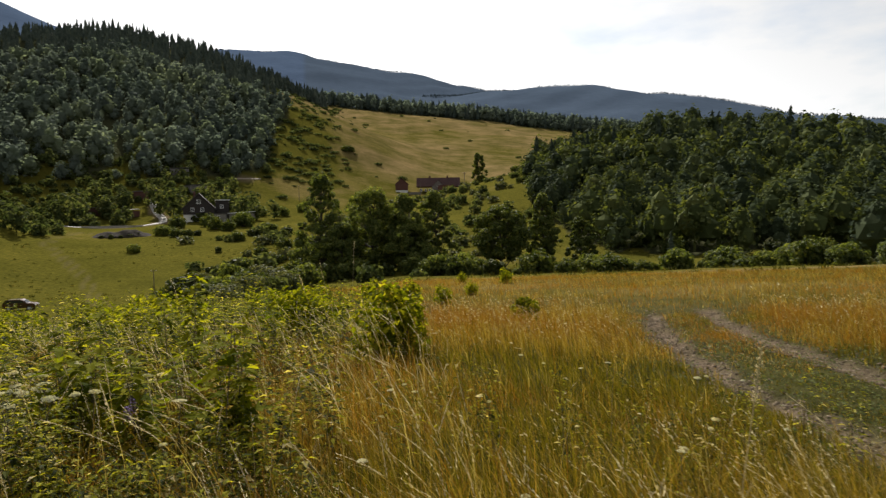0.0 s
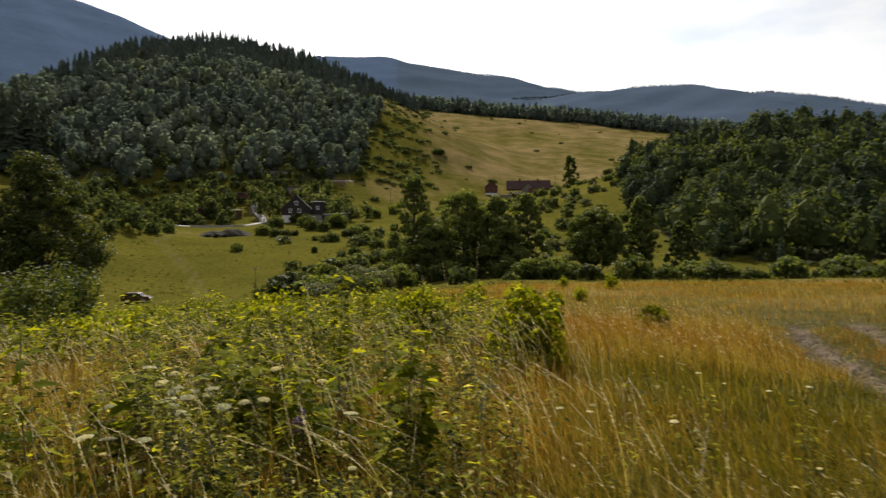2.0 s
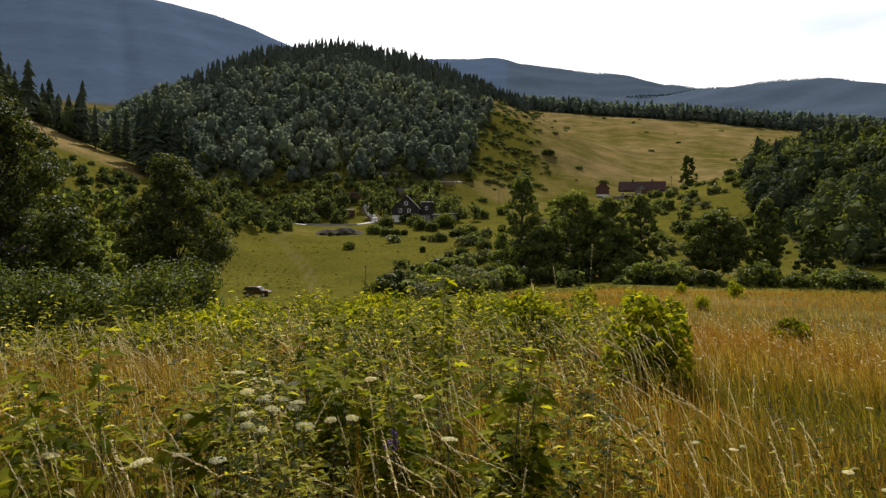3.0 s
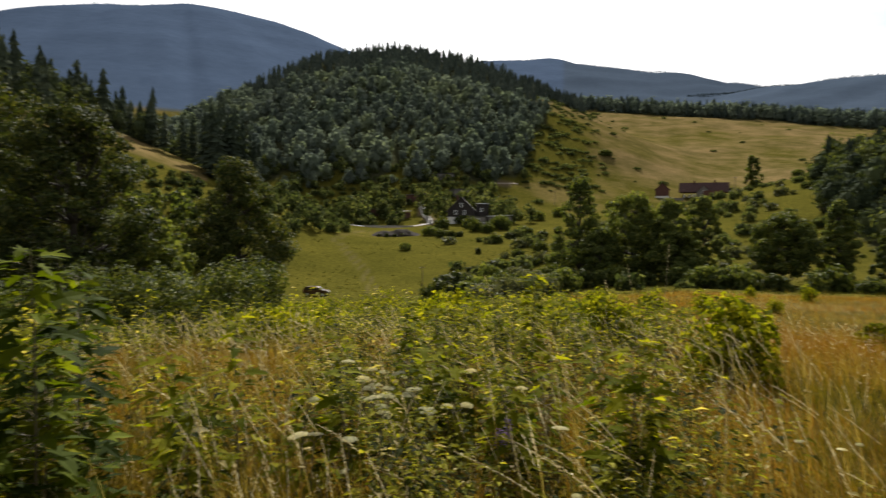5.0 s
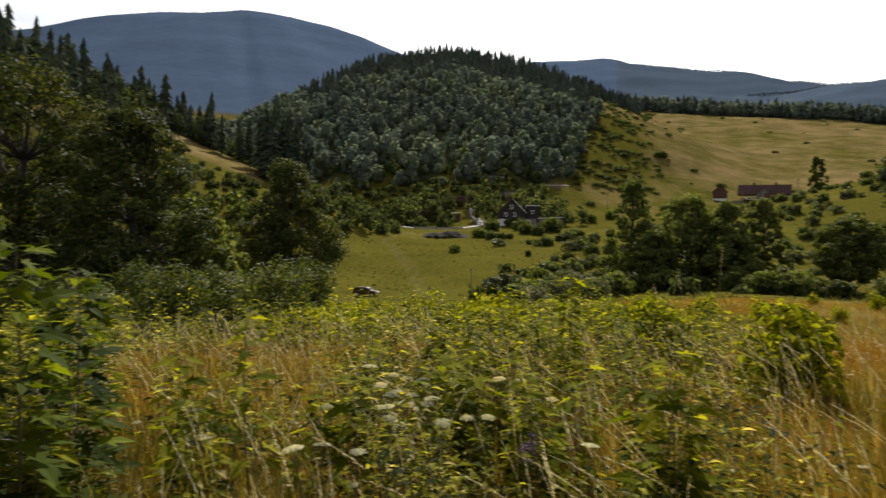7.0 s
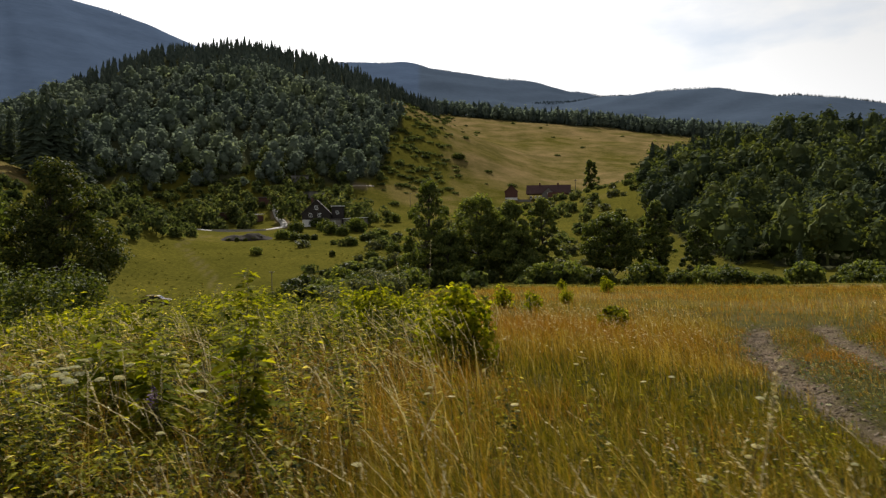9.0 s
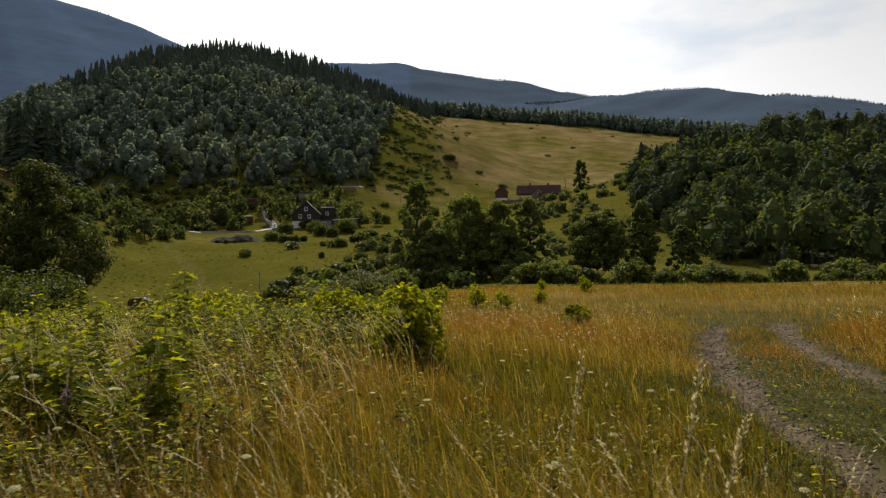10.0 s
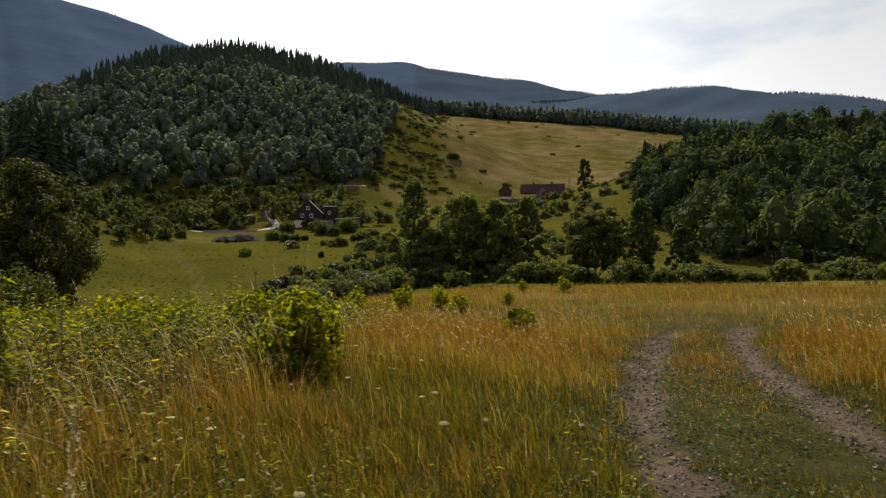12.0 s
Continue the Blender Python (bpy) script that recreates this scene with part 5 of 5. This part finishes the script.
def build_grass():
    rng = np.random.default_rng(77)
    kinds = {"green": [], "gold": [], "rust": []}
    pale = []
    seeds = []
    for r0, r1, n, seg, hs, ws, head, b0, b1 in ((1.3, 3.4, 20000, 4, 1.0, 0.0034, 0.05, -72, 60), (3.4, 8, 72000, 3, 1.0, 0.0045, 0.05, -72, 52), (8, 17, 90000, 2, 0.9, 0.0065, 0.06, -72, 46), (17, 46, 100000, 2, 0.55, 0.010, 0.03, -72, 46),
                                                 (2.0, 8, 26000, 2, 0.6, 0.009, 0.02, 46, 288)):
        x, y = meadow(rng, n, r0, r1, b0, b1)
        gap = rut(x, y)
        keep = (rng.random(n) < sstep(0.14, 0.42, gap + 0.12 * wobble(x, y, 0.9, 14))) & (rng.random(n) < 1 - 0.55 * herb_share(x, y)) & (line_gap(x, y, TRODDEN) > 0.6)
        keep &= (np.hypot(x, y) < 21) | (bearing(x, y) > -9)
        x, y, gap = x[keep], y[keep], gap[keep]
        n = len(x)
        between = (line_gap(x, y, RUT_LEFT) < 1.9) & (line_gap(x, y, RUT_RIGHT) < 1.9)
        short = np.where(between, 0.3 + 0.5 * sstep(8, 13, y), 1.0) * (0.4 + 0.6 * sstep(0.2, 1.2, gap)) * (1 + 0.25 * sstep(15, 18, y) * sstep(1.5, 0.5, gap))
        sward = np.exp(-((x - 2.3) / 1.9) ** 2 - ((y - 5.6) / 2.6) ** 2)
        tuft = 0.72 + 0.28 * wobble(x, y, 0.7, 1) + 0.15 * wobble(x, y, 3.1, 4)
        tone = 0.95 * wobble(x, y, 1.7, 2) + 0.8 * wobble(x, y, 5.5, 8) + 0.5 * rng.normal(size=n) + 0.8 * sstep(5, 12, np.hypot(x, y)) - 0.15 - 1.05 * sward + 0.35 * sstep(4.0, 2.6, y) * sstep(0.1, 0.7, x)
        tone -= 0.5 * sstep(1.6, 0.3, gap)
        rusty = (tone > 0.2) & (wobble(x, y, 2.6, 12) + 0.35 * rng.normal(size=n) + 0.3 * between + 0.1 * sstep(6, 10, np.hypot(x, y)) > 0.1)
        kind = np.where(rusty, 2, np.where(tone > 0.0, 1, 0))
        bank = np.exp(-((x - 3.2) / 0.6) ** 2) * sstep(1.0, 2.2, y) * sstep(6, 4, y)
        high = sstep(3.8, 2.6, y) * sstep(0.1, 0.6, x) * sstep(3.2, 2.4, x)
        h = (0.38 + 0.44 * rng.random(n)) * (1 - 0.45 * sward + 0.8 * high + 0.2 * bank) * hs * short * tuft * np.where(kind == 0, 0.75, 1.15)
        tall = (rng.random(n) < 0.07) & (short > 0.7)
        h = np.minimum(np.where(tall, h * 1.45, h), 1.0 + 0.1 * rng.random(n))
        way = WIND + rng.normal(0, 1.2, n)
        bend = np.abs(rng.normal(0.42, 0.3, n)) + 0.06
        root = np.stack([x, y, ground_z(x, y) - 0.02], 1)
        for k, key in enumerate(kinds):
            s = kind == k
            if not s.any():
                continue
            v, t, tip, lean = strips(root[s], h[s], ws * rng.uniform(0.7, 1.5, s.sum()) * (1.4 if k == 0 else 1.0), way[s], bend[s], seg, rng)
            straw = rng.random(len(t) // (2 * seg - 1)) < (0.14 if k == 1 else 0.03)
            rows = np.repeat(straw, 2 * seg - 1)
            kinds[key].append((v, t[~rows]))
            pale.append((v, t[rows]))
            if k:
                pick = (rng.random(s.sum()) < head * 3) & (line_gap(x[s], y[s], TRODDEN) > 1.2)
                seeds.append((root[s][pick], lean[pick], h[s][pick], bend[s][pick], r0))
    # tall arching stalks with plumes, also among the herbs
    x, y = meadow(rng, 2100, 1.4, 12)
    keep = (rut(x, y) > 0.7) & (line_gap(x, y, TRODDEN) > 1.3) & ((x < 0.7) | (y < 2.3) | (y > 11))
    x, y = x[keep], y[keep]
    root = np.stack([x, y, ground_z(x, y) - 0.02], 1)
    h, bend = rng.uniform(0.72, 1.12, len(x)) * (0.8 + 0.2 * sstep(1.5, 3.5, np.hypot(x, y))), 0.12 + 0.6 * rng.random(len(x)) ** 1.2
    v, t, tip, lean = strips(root, h, np.full(len(x), 0.005), WIND + rng.normal(0, 0.8, len(x)), bend, 5, rng)
    pale.append((v, t))
    seeds.append((root, lean, h * 1.0, bend, 0.0))
    labels = {"green": "green blades of meadow grass", "gold": "tall dry golden meadow grass", "rust": "reddish brown dry meadow grass"}
    for key, mat in (("green", M_GREEN), ("gold", M_GOLD), ("rust", M_RUST)):
        v, t = joined(kinds[key])
        used, t = np.unique(t, return_inverse=True)
        tagged(new("meadow_grass", mesh_of("meadow_grass", v[used], t.reshape(-1, 3), mat)), labels[key], "grass", kind="stuff")
    v, t = joined(pale)
    used, t = np.unique(t, return_inverse=True)
    tagged(new("bleached_grass", mesh_of("bleached_grass", v[used], t.reshape(-1, 3), M_PALEGRASS)), "bleached straw-coloured grass stalks in the meadow", "grass", kind="stuff")
    # seed heads: loose spikes of small scales on the tips
    parts = []
    for root, lean, h, bend, r0 in seeds:
        n = len(root)
        if not n:
            continue
        share = 0.26 if r0 == 0 else 0.17
        m = 60 if r0 == 0 else 14 if r0 < 3 else 7 if r0 < 7 else 2
        for k in range(m):
            u = 1 - share + share * (k + rng.random(n)) / m
            p = root + lean * (h * bend * u ** 2.2)[:, None] + np.array([0, 0, 1.0]) * (h * u * (1 - 0.35 * bend * u))[:, None]
            ax = unit(rng.normal(size=(n, 3)) * (0.28 if m > 12 else 0.45) + np.array([0, 0, 0.8]) + lean * (0.4 + 1.6 * bend)[:, None])
            size = np.clip(h, 0.3, 1.1) * (0.017 if m > 12 else 0.022 if m > 5 else 0.036 if m > 2 else 0.07) * (1.15 - 0.7 * np.abs(u - (1 - share * 0.6)) / share) * rng.uniform(0.7, 1.3, n)
            parts.append(leaves(p, ax, unit(rng.normal(size=(n, 3))), size, size * 0.24, 0.2))
    v, t = joined(parts)
    tagged(new("grass_seed_heads", mesh_of("grass_seed_heads", v, t, M_SEED)), "pale straw seed heads over the meadow", "grass", kind="stuff")


build_grass()


def build_herbs():
    """The leafy tangle of knee- to hip-high herbs left of the track."""
    rng = np.random.default_rng(8)
    stems, leaf = [], []
    for r0, r1, n, per, size in ((1.6, 5.0, 1400, 60, 0.052), (5.0, 10, 3600, 48, 0.064), (10, 22, 5200, 22, 0.1)):
        x, y = meadow(rng, n, r0, r1, -72, 44)
        lump = wobble(x, y, 0.42, 3) + 0.6 * wobble(x, y, 1.2, 13)
        keep = (rng.random(n) < herb_share(x, y) * np.clip(0.42 + 2.0 * lump, 0.02, 1)) & (line_gap(x, y, TRODDEN) > 0.7)
        x, y, lump = x[keep], y[keep], lump[keep]
        n = len(x)
        near = sstep(1.4, 5.0, np.hypot(x - 0.2, y))
        h = (0.55 + 0.5 * rng.random(n)) * (0.5 + 0.56 * near) * np.clip(0.92 + 0.42 * lump + 0.35 * wobble(x, y, 2.3, 31), 0.35, 1.5) * (1 - 0.3 * sstep(-2.4, -1.0, x))
        root = np.stack([x, y, ground_z(x, y) - 0.02], 1)
        way = rng.uniform(0, 6.28, n)
        v, t, tip, lean = strips(root, h, np.full(n, 0.008), way, np.full(n, 0.12), 2, rng)
        stems.append((v, t))
        for k in range(per):
            u = 0.15 + 0.85 * ((k + rng.random(n)) / per) ** 0.6
            a = k * 2.4 + way
            out = np.stack([np.cos(a), np.sin(a), np.zeros(n)], 1)
            p = root + lean * (h * 0.12 * u * u)[:, None] + np.array([0, 0, 1.0]) * (h * u * 0.97)[:, None] + out * (0.01 + 0.12 * rng.random(n) * (1.1 - u))[:, None]
            ax = out + np.array([0, 0, 1.0]) * (rng.normal(-0.08, 0.16, n))[:, None]
            L = size * (0.5 + 1.4 * rng.random(n) ** 2) * (1.25 - 0.55 * u) * np.where(x > 0.15, 0.62, 1.0)
            leaf.append(leaves(p, ax, np.array([0, 0, 1.0]) + rng.normal(0, 0.14, (n, 3)), L, L * rng.uniform(0.3, 0.6, n)))
    v, t = joined(stems)
    tagged(new("herb_stems", mesh_of("herb_stems", v, t, M_STEM)), "thin green-brown stems of the herb tangle", "plants", kind="stuff")
    v, t = joined(leaf)
    tagged(new("herb_foliage", mesh_of("herb_foliage", v, t, M_HERB)), "tangle of green herb leaves beside the meadow", "plants", kind="stuff")


build_herbs()


def sapling(x, y, h, n, size, seed, label, lean=(0.0, 0.0), spread=0.22, low=0.25, name="maple_sapling", mat=None):
    """A young maple: one stem, paired stalked leaves that shrink towards the tip."""
    rng = np.random.default_rng(seed)
    ob = thing(name, pose(x, y, zat(x, y) - 0.03, 0, 0, rng.uniform(0, 360)), label, "sapling")
    us = np.linspace(0, 1, 7)
    line = [(lean[0] * u * u + 0.02 * math.sin(4 * u + seed), lean[1] * u * u, h * u) for u in us]
    u = low + (1 - low) * (np.arange(n) + 0.5) / n
    a = np.arange(n) // 2 * 1.57 + (np.arange(n) % 2) * math.pi + rng.normal(0, 0.35, n)
    out = np.stack([np.cos(a), np.sin(a), np.zeros(n)], 1)
    base = np.stack([lean[0] * u * u, lean[1] * u * u, h * u], 1)
    reach = 0.75 * spread * (1.05 - 0.75 * u ** 2) * rng.uniform(0.4, 1.2, n)
    p = base + out * reach[:, None] + np.array([0, 0, 1.0]) * (reach * 0.35)[:, None]
    part("stem", joined([tube(line, 0.0065 * h ** 0.5 * np.linspace(1, 0.3, 7), 6)] + [tube([b, q], [0.0016, 0.0012], 3) for b, q in zip(base, p)]), M_STEM, ob, smooth=True)
    ax = out + np.array([0, 0, 1.0]) * rng.normal(-0.12, 0.22, n)[:, None]
    s = 1.15 * size * (1.15 - 0.45 * u) * rng.uniform(0.7, 1.25, n)
    part("foliage", maple_leaves(p, ax, np.array([0, 0, 1.0]) + rng.normal(0, 0.24, (n, 3)), s, rng), mat or M_YOUNG, ob)
    return ob


def build_saplings():
    big = "tall young maple sapling with broad lobed leaves"
    rng = np.random.default_rng(3)
    sapling(-3.08, 2.39, 1.59, 120, 0.13, 1, big, (0.05, 0.0), 0.2, 0.1, mat=M_SHADEMAPLE)
    sapling(-3.48, 2.29, 1.85, 140, 0.14, 2, big, (0.05, 0.05), 0.2, 0.1, mat=M_SHADEMAPLE)
    sapling(-3.73, 2.09, 1.85, 140, 0.14, 3, big, spread=0.2, low=0.1, mat=M_SHADEMAPLE)
    sapling(-3.38, 2.84, 1.50, 110, 0.13, 4, big, spread=0.2, low=0.1, mat=M_SHADEMAPLE)
    sapling(-3.98, 2.54, 1.98, 140, 0.14, 5, big, spread=0.2, low=0.1, mat=M_SHADEMAPLE)
    sapling(-3.43, 1.84, 1.50, 110, 0.13, 6, big, spread=0.2, low=0.1, mat=M_SHADEMAPLE)
    sapling(-2.98, 1.99, 1.10, 90, 0.12, 7, big, spread=0.2, low=0.1, mat=M_SHADEMAPLE)
    sapling(-3.83, 3.14, 1.46, 110, 0.13, 8, big, spread=0.2, low=0.1, mat=M_SHADEMAPLE)
    sapling(-2.83, 1.69, 0.85, 80, 0.12, 9, big, spread=0.22, low=0.08, mat=M_SHADEMAPLE)
    sapling(-3.23, 1.59, 1.00, 90, 0.12, 10, big, spread=0.22, low=0.08, mat=M_SHADEMAPLE)
    sapling(-3.13, 2.14, 1.20, 90, 0.12, 12, big, spread=0.22, low=0.08, mat=M_SHADEMAPLE)
    sapling(-1.93, 6.35, 1.50, 90, 0.13, 11, "slim maple sapling rising above the herbs", (0.03, 0.0), 0.14, 0.3)
    for i in range(190):
        b, r = rng.uniform(-56, 4), rng.uniform(4.0, 15.0)
        x, y = polar(b, r)
        if herb_share(np.array(x), np.array(y)) < 0.65 or (r > 8 and -38 < b < -25):
            continue
        sapling(x, y, rng.uniform(0.75, 1.3), 36, rng.uniform(0.1, 0.16), 100 + i, "young maple sapling with yellow-green leaves among herbs", rng.normal(0, 0.05, 2), 0.16, 0.3)


build_saplings()


def build_shrubs():
    for i, (x, y, h, w) in enumerate(((0.0, 9.2, 1.4, 1.3), (3.0, 14.6, 0.6, 0.8), (-1.7, 12.2, 1.3, 1.5), (-4.6, 12.3, 1.25, 1.9), (-7.8, 11.2, 1.25, 2.0), (-2.6, 15.5, 1.2, 1.9), (-9.1, 14.8, 1.3, 2.2), (-8.0, 20.5, 1.3, 2.0), (-11.2, 23.5, 1.5, 2.4))):
        b = make_bush(h, w, "small leafy shrub with bright green top leaves", M_YOUNG, 2000, 0.09, 60 + i, "meadow_shrub")
        put(b, x, y, i * 50)


build_shrubs()

M_UMBEL = leaf_mat("cream_umbel_florets", [(0, (0.62, 0.59, 0.44)), (1, (0.82, 0.79, 0.62))], 0.55, 0.8, spec=0.05, through_tint=(1.1, 1.1, 0.8))
M_PURPLE = leaf_mat("violet_petals", [(0, (0.10, 0.05, 0.28)), (1, (0.24, 0.14, 0.5))], 0.3, 0.5)
M_STRAW = plain_mat("bleached_dry_stem", (0.28, 0.22, 0.12), (0.45, 0.37, 0.22), 30, 0.8)


def build_flowers():
    rng = np.random.default_rng(19)
    proto = thing("umbel_flower", pose(0, 0, 0), "white umbel flower on a thin stem in the meadow", "flower", "umbel flowers")
    part("stem", joined([tube([(0, 0, 0), (0.02, 0, 0.4), (0.01, 0.01, 0.7)], [0.004, 0.0035, 0.003], 5)]
                        + [tube([(0.01, 0.01, 0.7), (0.01 + 0.03 * math.cos(a), 0.01 + 0.03 * math.sin(a), 0.75)], [0.0015, 0.001], 3) for a in np.arange(8) * 0.785]), M_STEM, proto)
    head = []
    for k in range(26):
        a, rr = k * 2.4, 0.036 * math.sqrt((k + 0.5) / 26)
        c = np.array([0.01 + rr * math.cos(a), 0.01 + rr * math.sin(a), 0.762 - 6 * rr * rr])
        ring = [c + (0.010 * math.cos(b), 0.010 * math.sin(b), -0.004) for b in np.arange(6) * 1.047 + k]
        head.append((np.array([c + (0, 0, 0.006), *ring, c - (0, 0, 0.01)]), np.array([(0, 1 + i, 1 + (i + 1) % 6) for i in range(6)] + [(7, 1 + (i + 1) % 6, 1 + i) for i in range(6)])))
    part("flower_head", joined(head), M_UMBEL, proto, "cream-white flower head")
    spots = [(float(a), float(b)) for a, b in np.stack([rng.normal(-2.2, 0.42, 40), rng.normal(4.2, 0.6, 40)], 1)]
    while len(spots) < 105:
        x, y = meadow(rng, 1, 1.6, 7.5, -50, 44)
        if rut(x, y)[0] > 0.5:
            spots.append((float(x[0]), float(y[0])))
    for i, (x, y) in enumerate(spots):
        m = pose(x, y, zat(x, y) - 0.02, rng.normal(0, 7), rng.normal(0, 7), rng.uniform(0, 360))
        s = rng.uniform(0.4, 0.8) if i > 39 else rng.uniform(0.8, 1.25)
        tall = rng.uniform(0.45, 0.85) if i > 39 else rng.uniform(0.85, 1.15)
        c = copy_thing(proto, m) if i else proto
        c.matrix_world = m @ Matrix.Diagonal((s, s, tall, 1))
    for x, y, h in ((-1.6, 4.1, 0.7), (-1.66, 4.15, 0.64)):
        f = thing("violet_flower", pose(x, y, zat(x, y) - 0.02), "violet flower spike among the herbs", "flower")
        part("stem", tube([(0, 0, 0), (0.01, 0, h * 0.6), (0, 0, h)], [0.004, 0.004, 0.002], 5), M_STEM, f)
        n = 46
        u, a = rng.random(n), np.arange(n) * 2.4
        p = np.stack([0.016 * (1.2 - u) * np.cos(a), 0.016 * (1.2 - u) * np.sin(a), h * (0.8 + 0.2 * u)], 1)
        ax = np.stack([np.cos(a), np.sin(a), 0.3 + 0 * a], 1)
        part("petals", leaves(p, ax, np.tile([0, 0, 1.0], (n, 1)), np.full(n, 0.022), np.full(n, 0.016)), M_PURPLE, f)
    # bleached stalks that stand above the herbs
    for i, (x, y, h, ln) in enumerate(((-0.8, 12.0, 1.98, 0.06), (-1.2, 12.0, 1.65, -0.2), (-1.5, 11.8, 1.4, -0.25), (-2.8, 9.0, 1.47, -0.3), (1.05, 1.5, 0.9, 0.04), (1.1, 1.52, 0.82, -0.05), (0.98, 1.55, 0.86, 0.1), (1.75, 2.3, 1.2, 0.1), (2.0, 1.7, 1.25, 0.12), (2.07, 1.66, 1.1, 0.16))):
        s = thing("dry_stalk", pose(x, y, zat(x, y) - 0.02), "bleached dry grass stalk with a pale plume", "grass", "dry stalks")
        part("stem", tube([(0, 0, 0), (ln * 0.2, 0, h * 0.5), (ln, 0, h)], [0.0032, 0.0026, 0.0015], 5), M_STRAW, s)
        n = 70
        u, a = rng.random(n), rng.uniform(0, 6.28, n)
        p = np.stack([ln * (0.7 + 0.3 * u) + 0.008 * np.cos(a), 0.008 * np.sin(a), h * (0.78 + 0.22 * u)], 1)
        ax = np.stack([0.6 * np.cos(a), 0.6 * np.sin(a), 1.0 + 0 * a], 1)
        part("plume", leaves(p, ax, unit(rng.normal(size=(n, 3))), np.full(n, 0.015), np.full(n, 0.004)), M_SEED, s)


build_flowers()


def build_stones():
    """Gravel in the ruts."""
    rng = np.random.default_rng(23)
    M_STONE = leaf_mat("rut_gravel", [(0, (0.085, 0.062, 0.042)), (0.6, (0.16, 0.122, 0.086)), (1, (0.26, 0.208, 0.155))], 0, 0.95, spec=0.1)
    x, y = meadow(rng, 120000, 3.0, 19, 0, 70)
    keep = rut(x, y) < 0.15 + 0.4 * rng.random(len(x)) ** 2
    x, y = x[keep][:14000], y[keep][:14000]
    n = len(x)
    s = 0.007 + 0.028 * rng.random(n) ** 3
    c = np.stack([x, y, ground_z(x, y) - 0.09 * np.exp(-(rut(x, y) / 0.3) ** 2) + s * 0.2], 1)
    octa = np.array([(1, 0, 0), (0.2, 0.9, 0.1), (-0.9, 0.1, 0), (0.1, -1, 0.1), (0, 0.1, 0.6), (0, 0, -0.5)])
    tri = np.array([(0, 1, 4), (1, 2, 4), (2, 3, 4), (3, 0, 4), (1, 0, 5), (2, 1, 5), (3, 2, 5), (0, 3, 5)])
    a = rng.uniform(0, 6.28, n)
    V = np.empty((n, 6, 3))
    jit = octa[None] * rng.uniform(0.7, 1.3, (n, 6, 3))
    V[..., 0] = c[:, 0, None] + s[:, None] * (jit[..., 0] * np.cos(a)[:, None] - jit[..., 1] * np.sin(a)[:, None])
    V[..., 1] = c[:, 1, None] + s[:, None] * (jit[..., 0] * np.sin(a)[:, None] + jit[..., 1] * np.cos(a)[:, None])
    V[..., 2] = c[:, 2, None] + s[:, None] * jit[..., 2]
    T = (tri[None] + (np.arange(n) * 6)[:, None, None]).reshape(-1, 3)
    tagged(new("gravel", mesh_of("gravel", V.reshape(-1, 3), T, M_STONE)), "pale gravel lying in the wheel ruts", "gravel", kind="stuff")


build_stones()


def build_low_leaves():
    """Low clover and plantain along the ruts and under the thin grass."""
    rng = np.random.default_rng(29)
    x, y = meadow(rng, 120000, 1.6, 16, -20, 66)
    gap = rut(x, y)
    both = (line_gap(x, y, RUT_LEFT) < 2.0) & (line_gap(x, y, RUT_RIGHT) < 2.0)
    want = np.where(both, 0.5, 0.45 * sstep(2.4, 0.4, gap)) * sstep(0.05, 0.3, gap + 0.12 * wobble(x, y, 0.35, 2)) * np.clip(0.6 + 0.8 * wobble(x, y, 0.6, 17), 0, 1)
    keep = rng.random(len(x)) < want
    x, y = x[keep][:26000], y[keep][:26000]
    n = len(x)
    p = np.stack([x, y, ground_z(x, y) - 0.05 * np.exp(-(rut(x, y) / 0.3) ** 2) + 0.01 + 0.09 * rng.random(n)], 1)
    a = rng.uniform(0, 6.28, n)
    ax = np.stack([np.cos(a), np.sin(a), rng.normal(0.25, 0.3, n)], 1)
    L = rng.uniform(0.02, 0.055, n)
    v, t = leaves(p, ax, np.array([0, 0, 1.0]) + rng.normal(0, 0.3, (n, 3)), L, L * rng.uniform(0.4, 0.8, n))
    tagged(new("low_herbs", mesh_of("low_herbs", v, t, M_BIRCH)), "low green clover and plantain along the ruts", "plants", kind="stuff")


build_low_leaves()
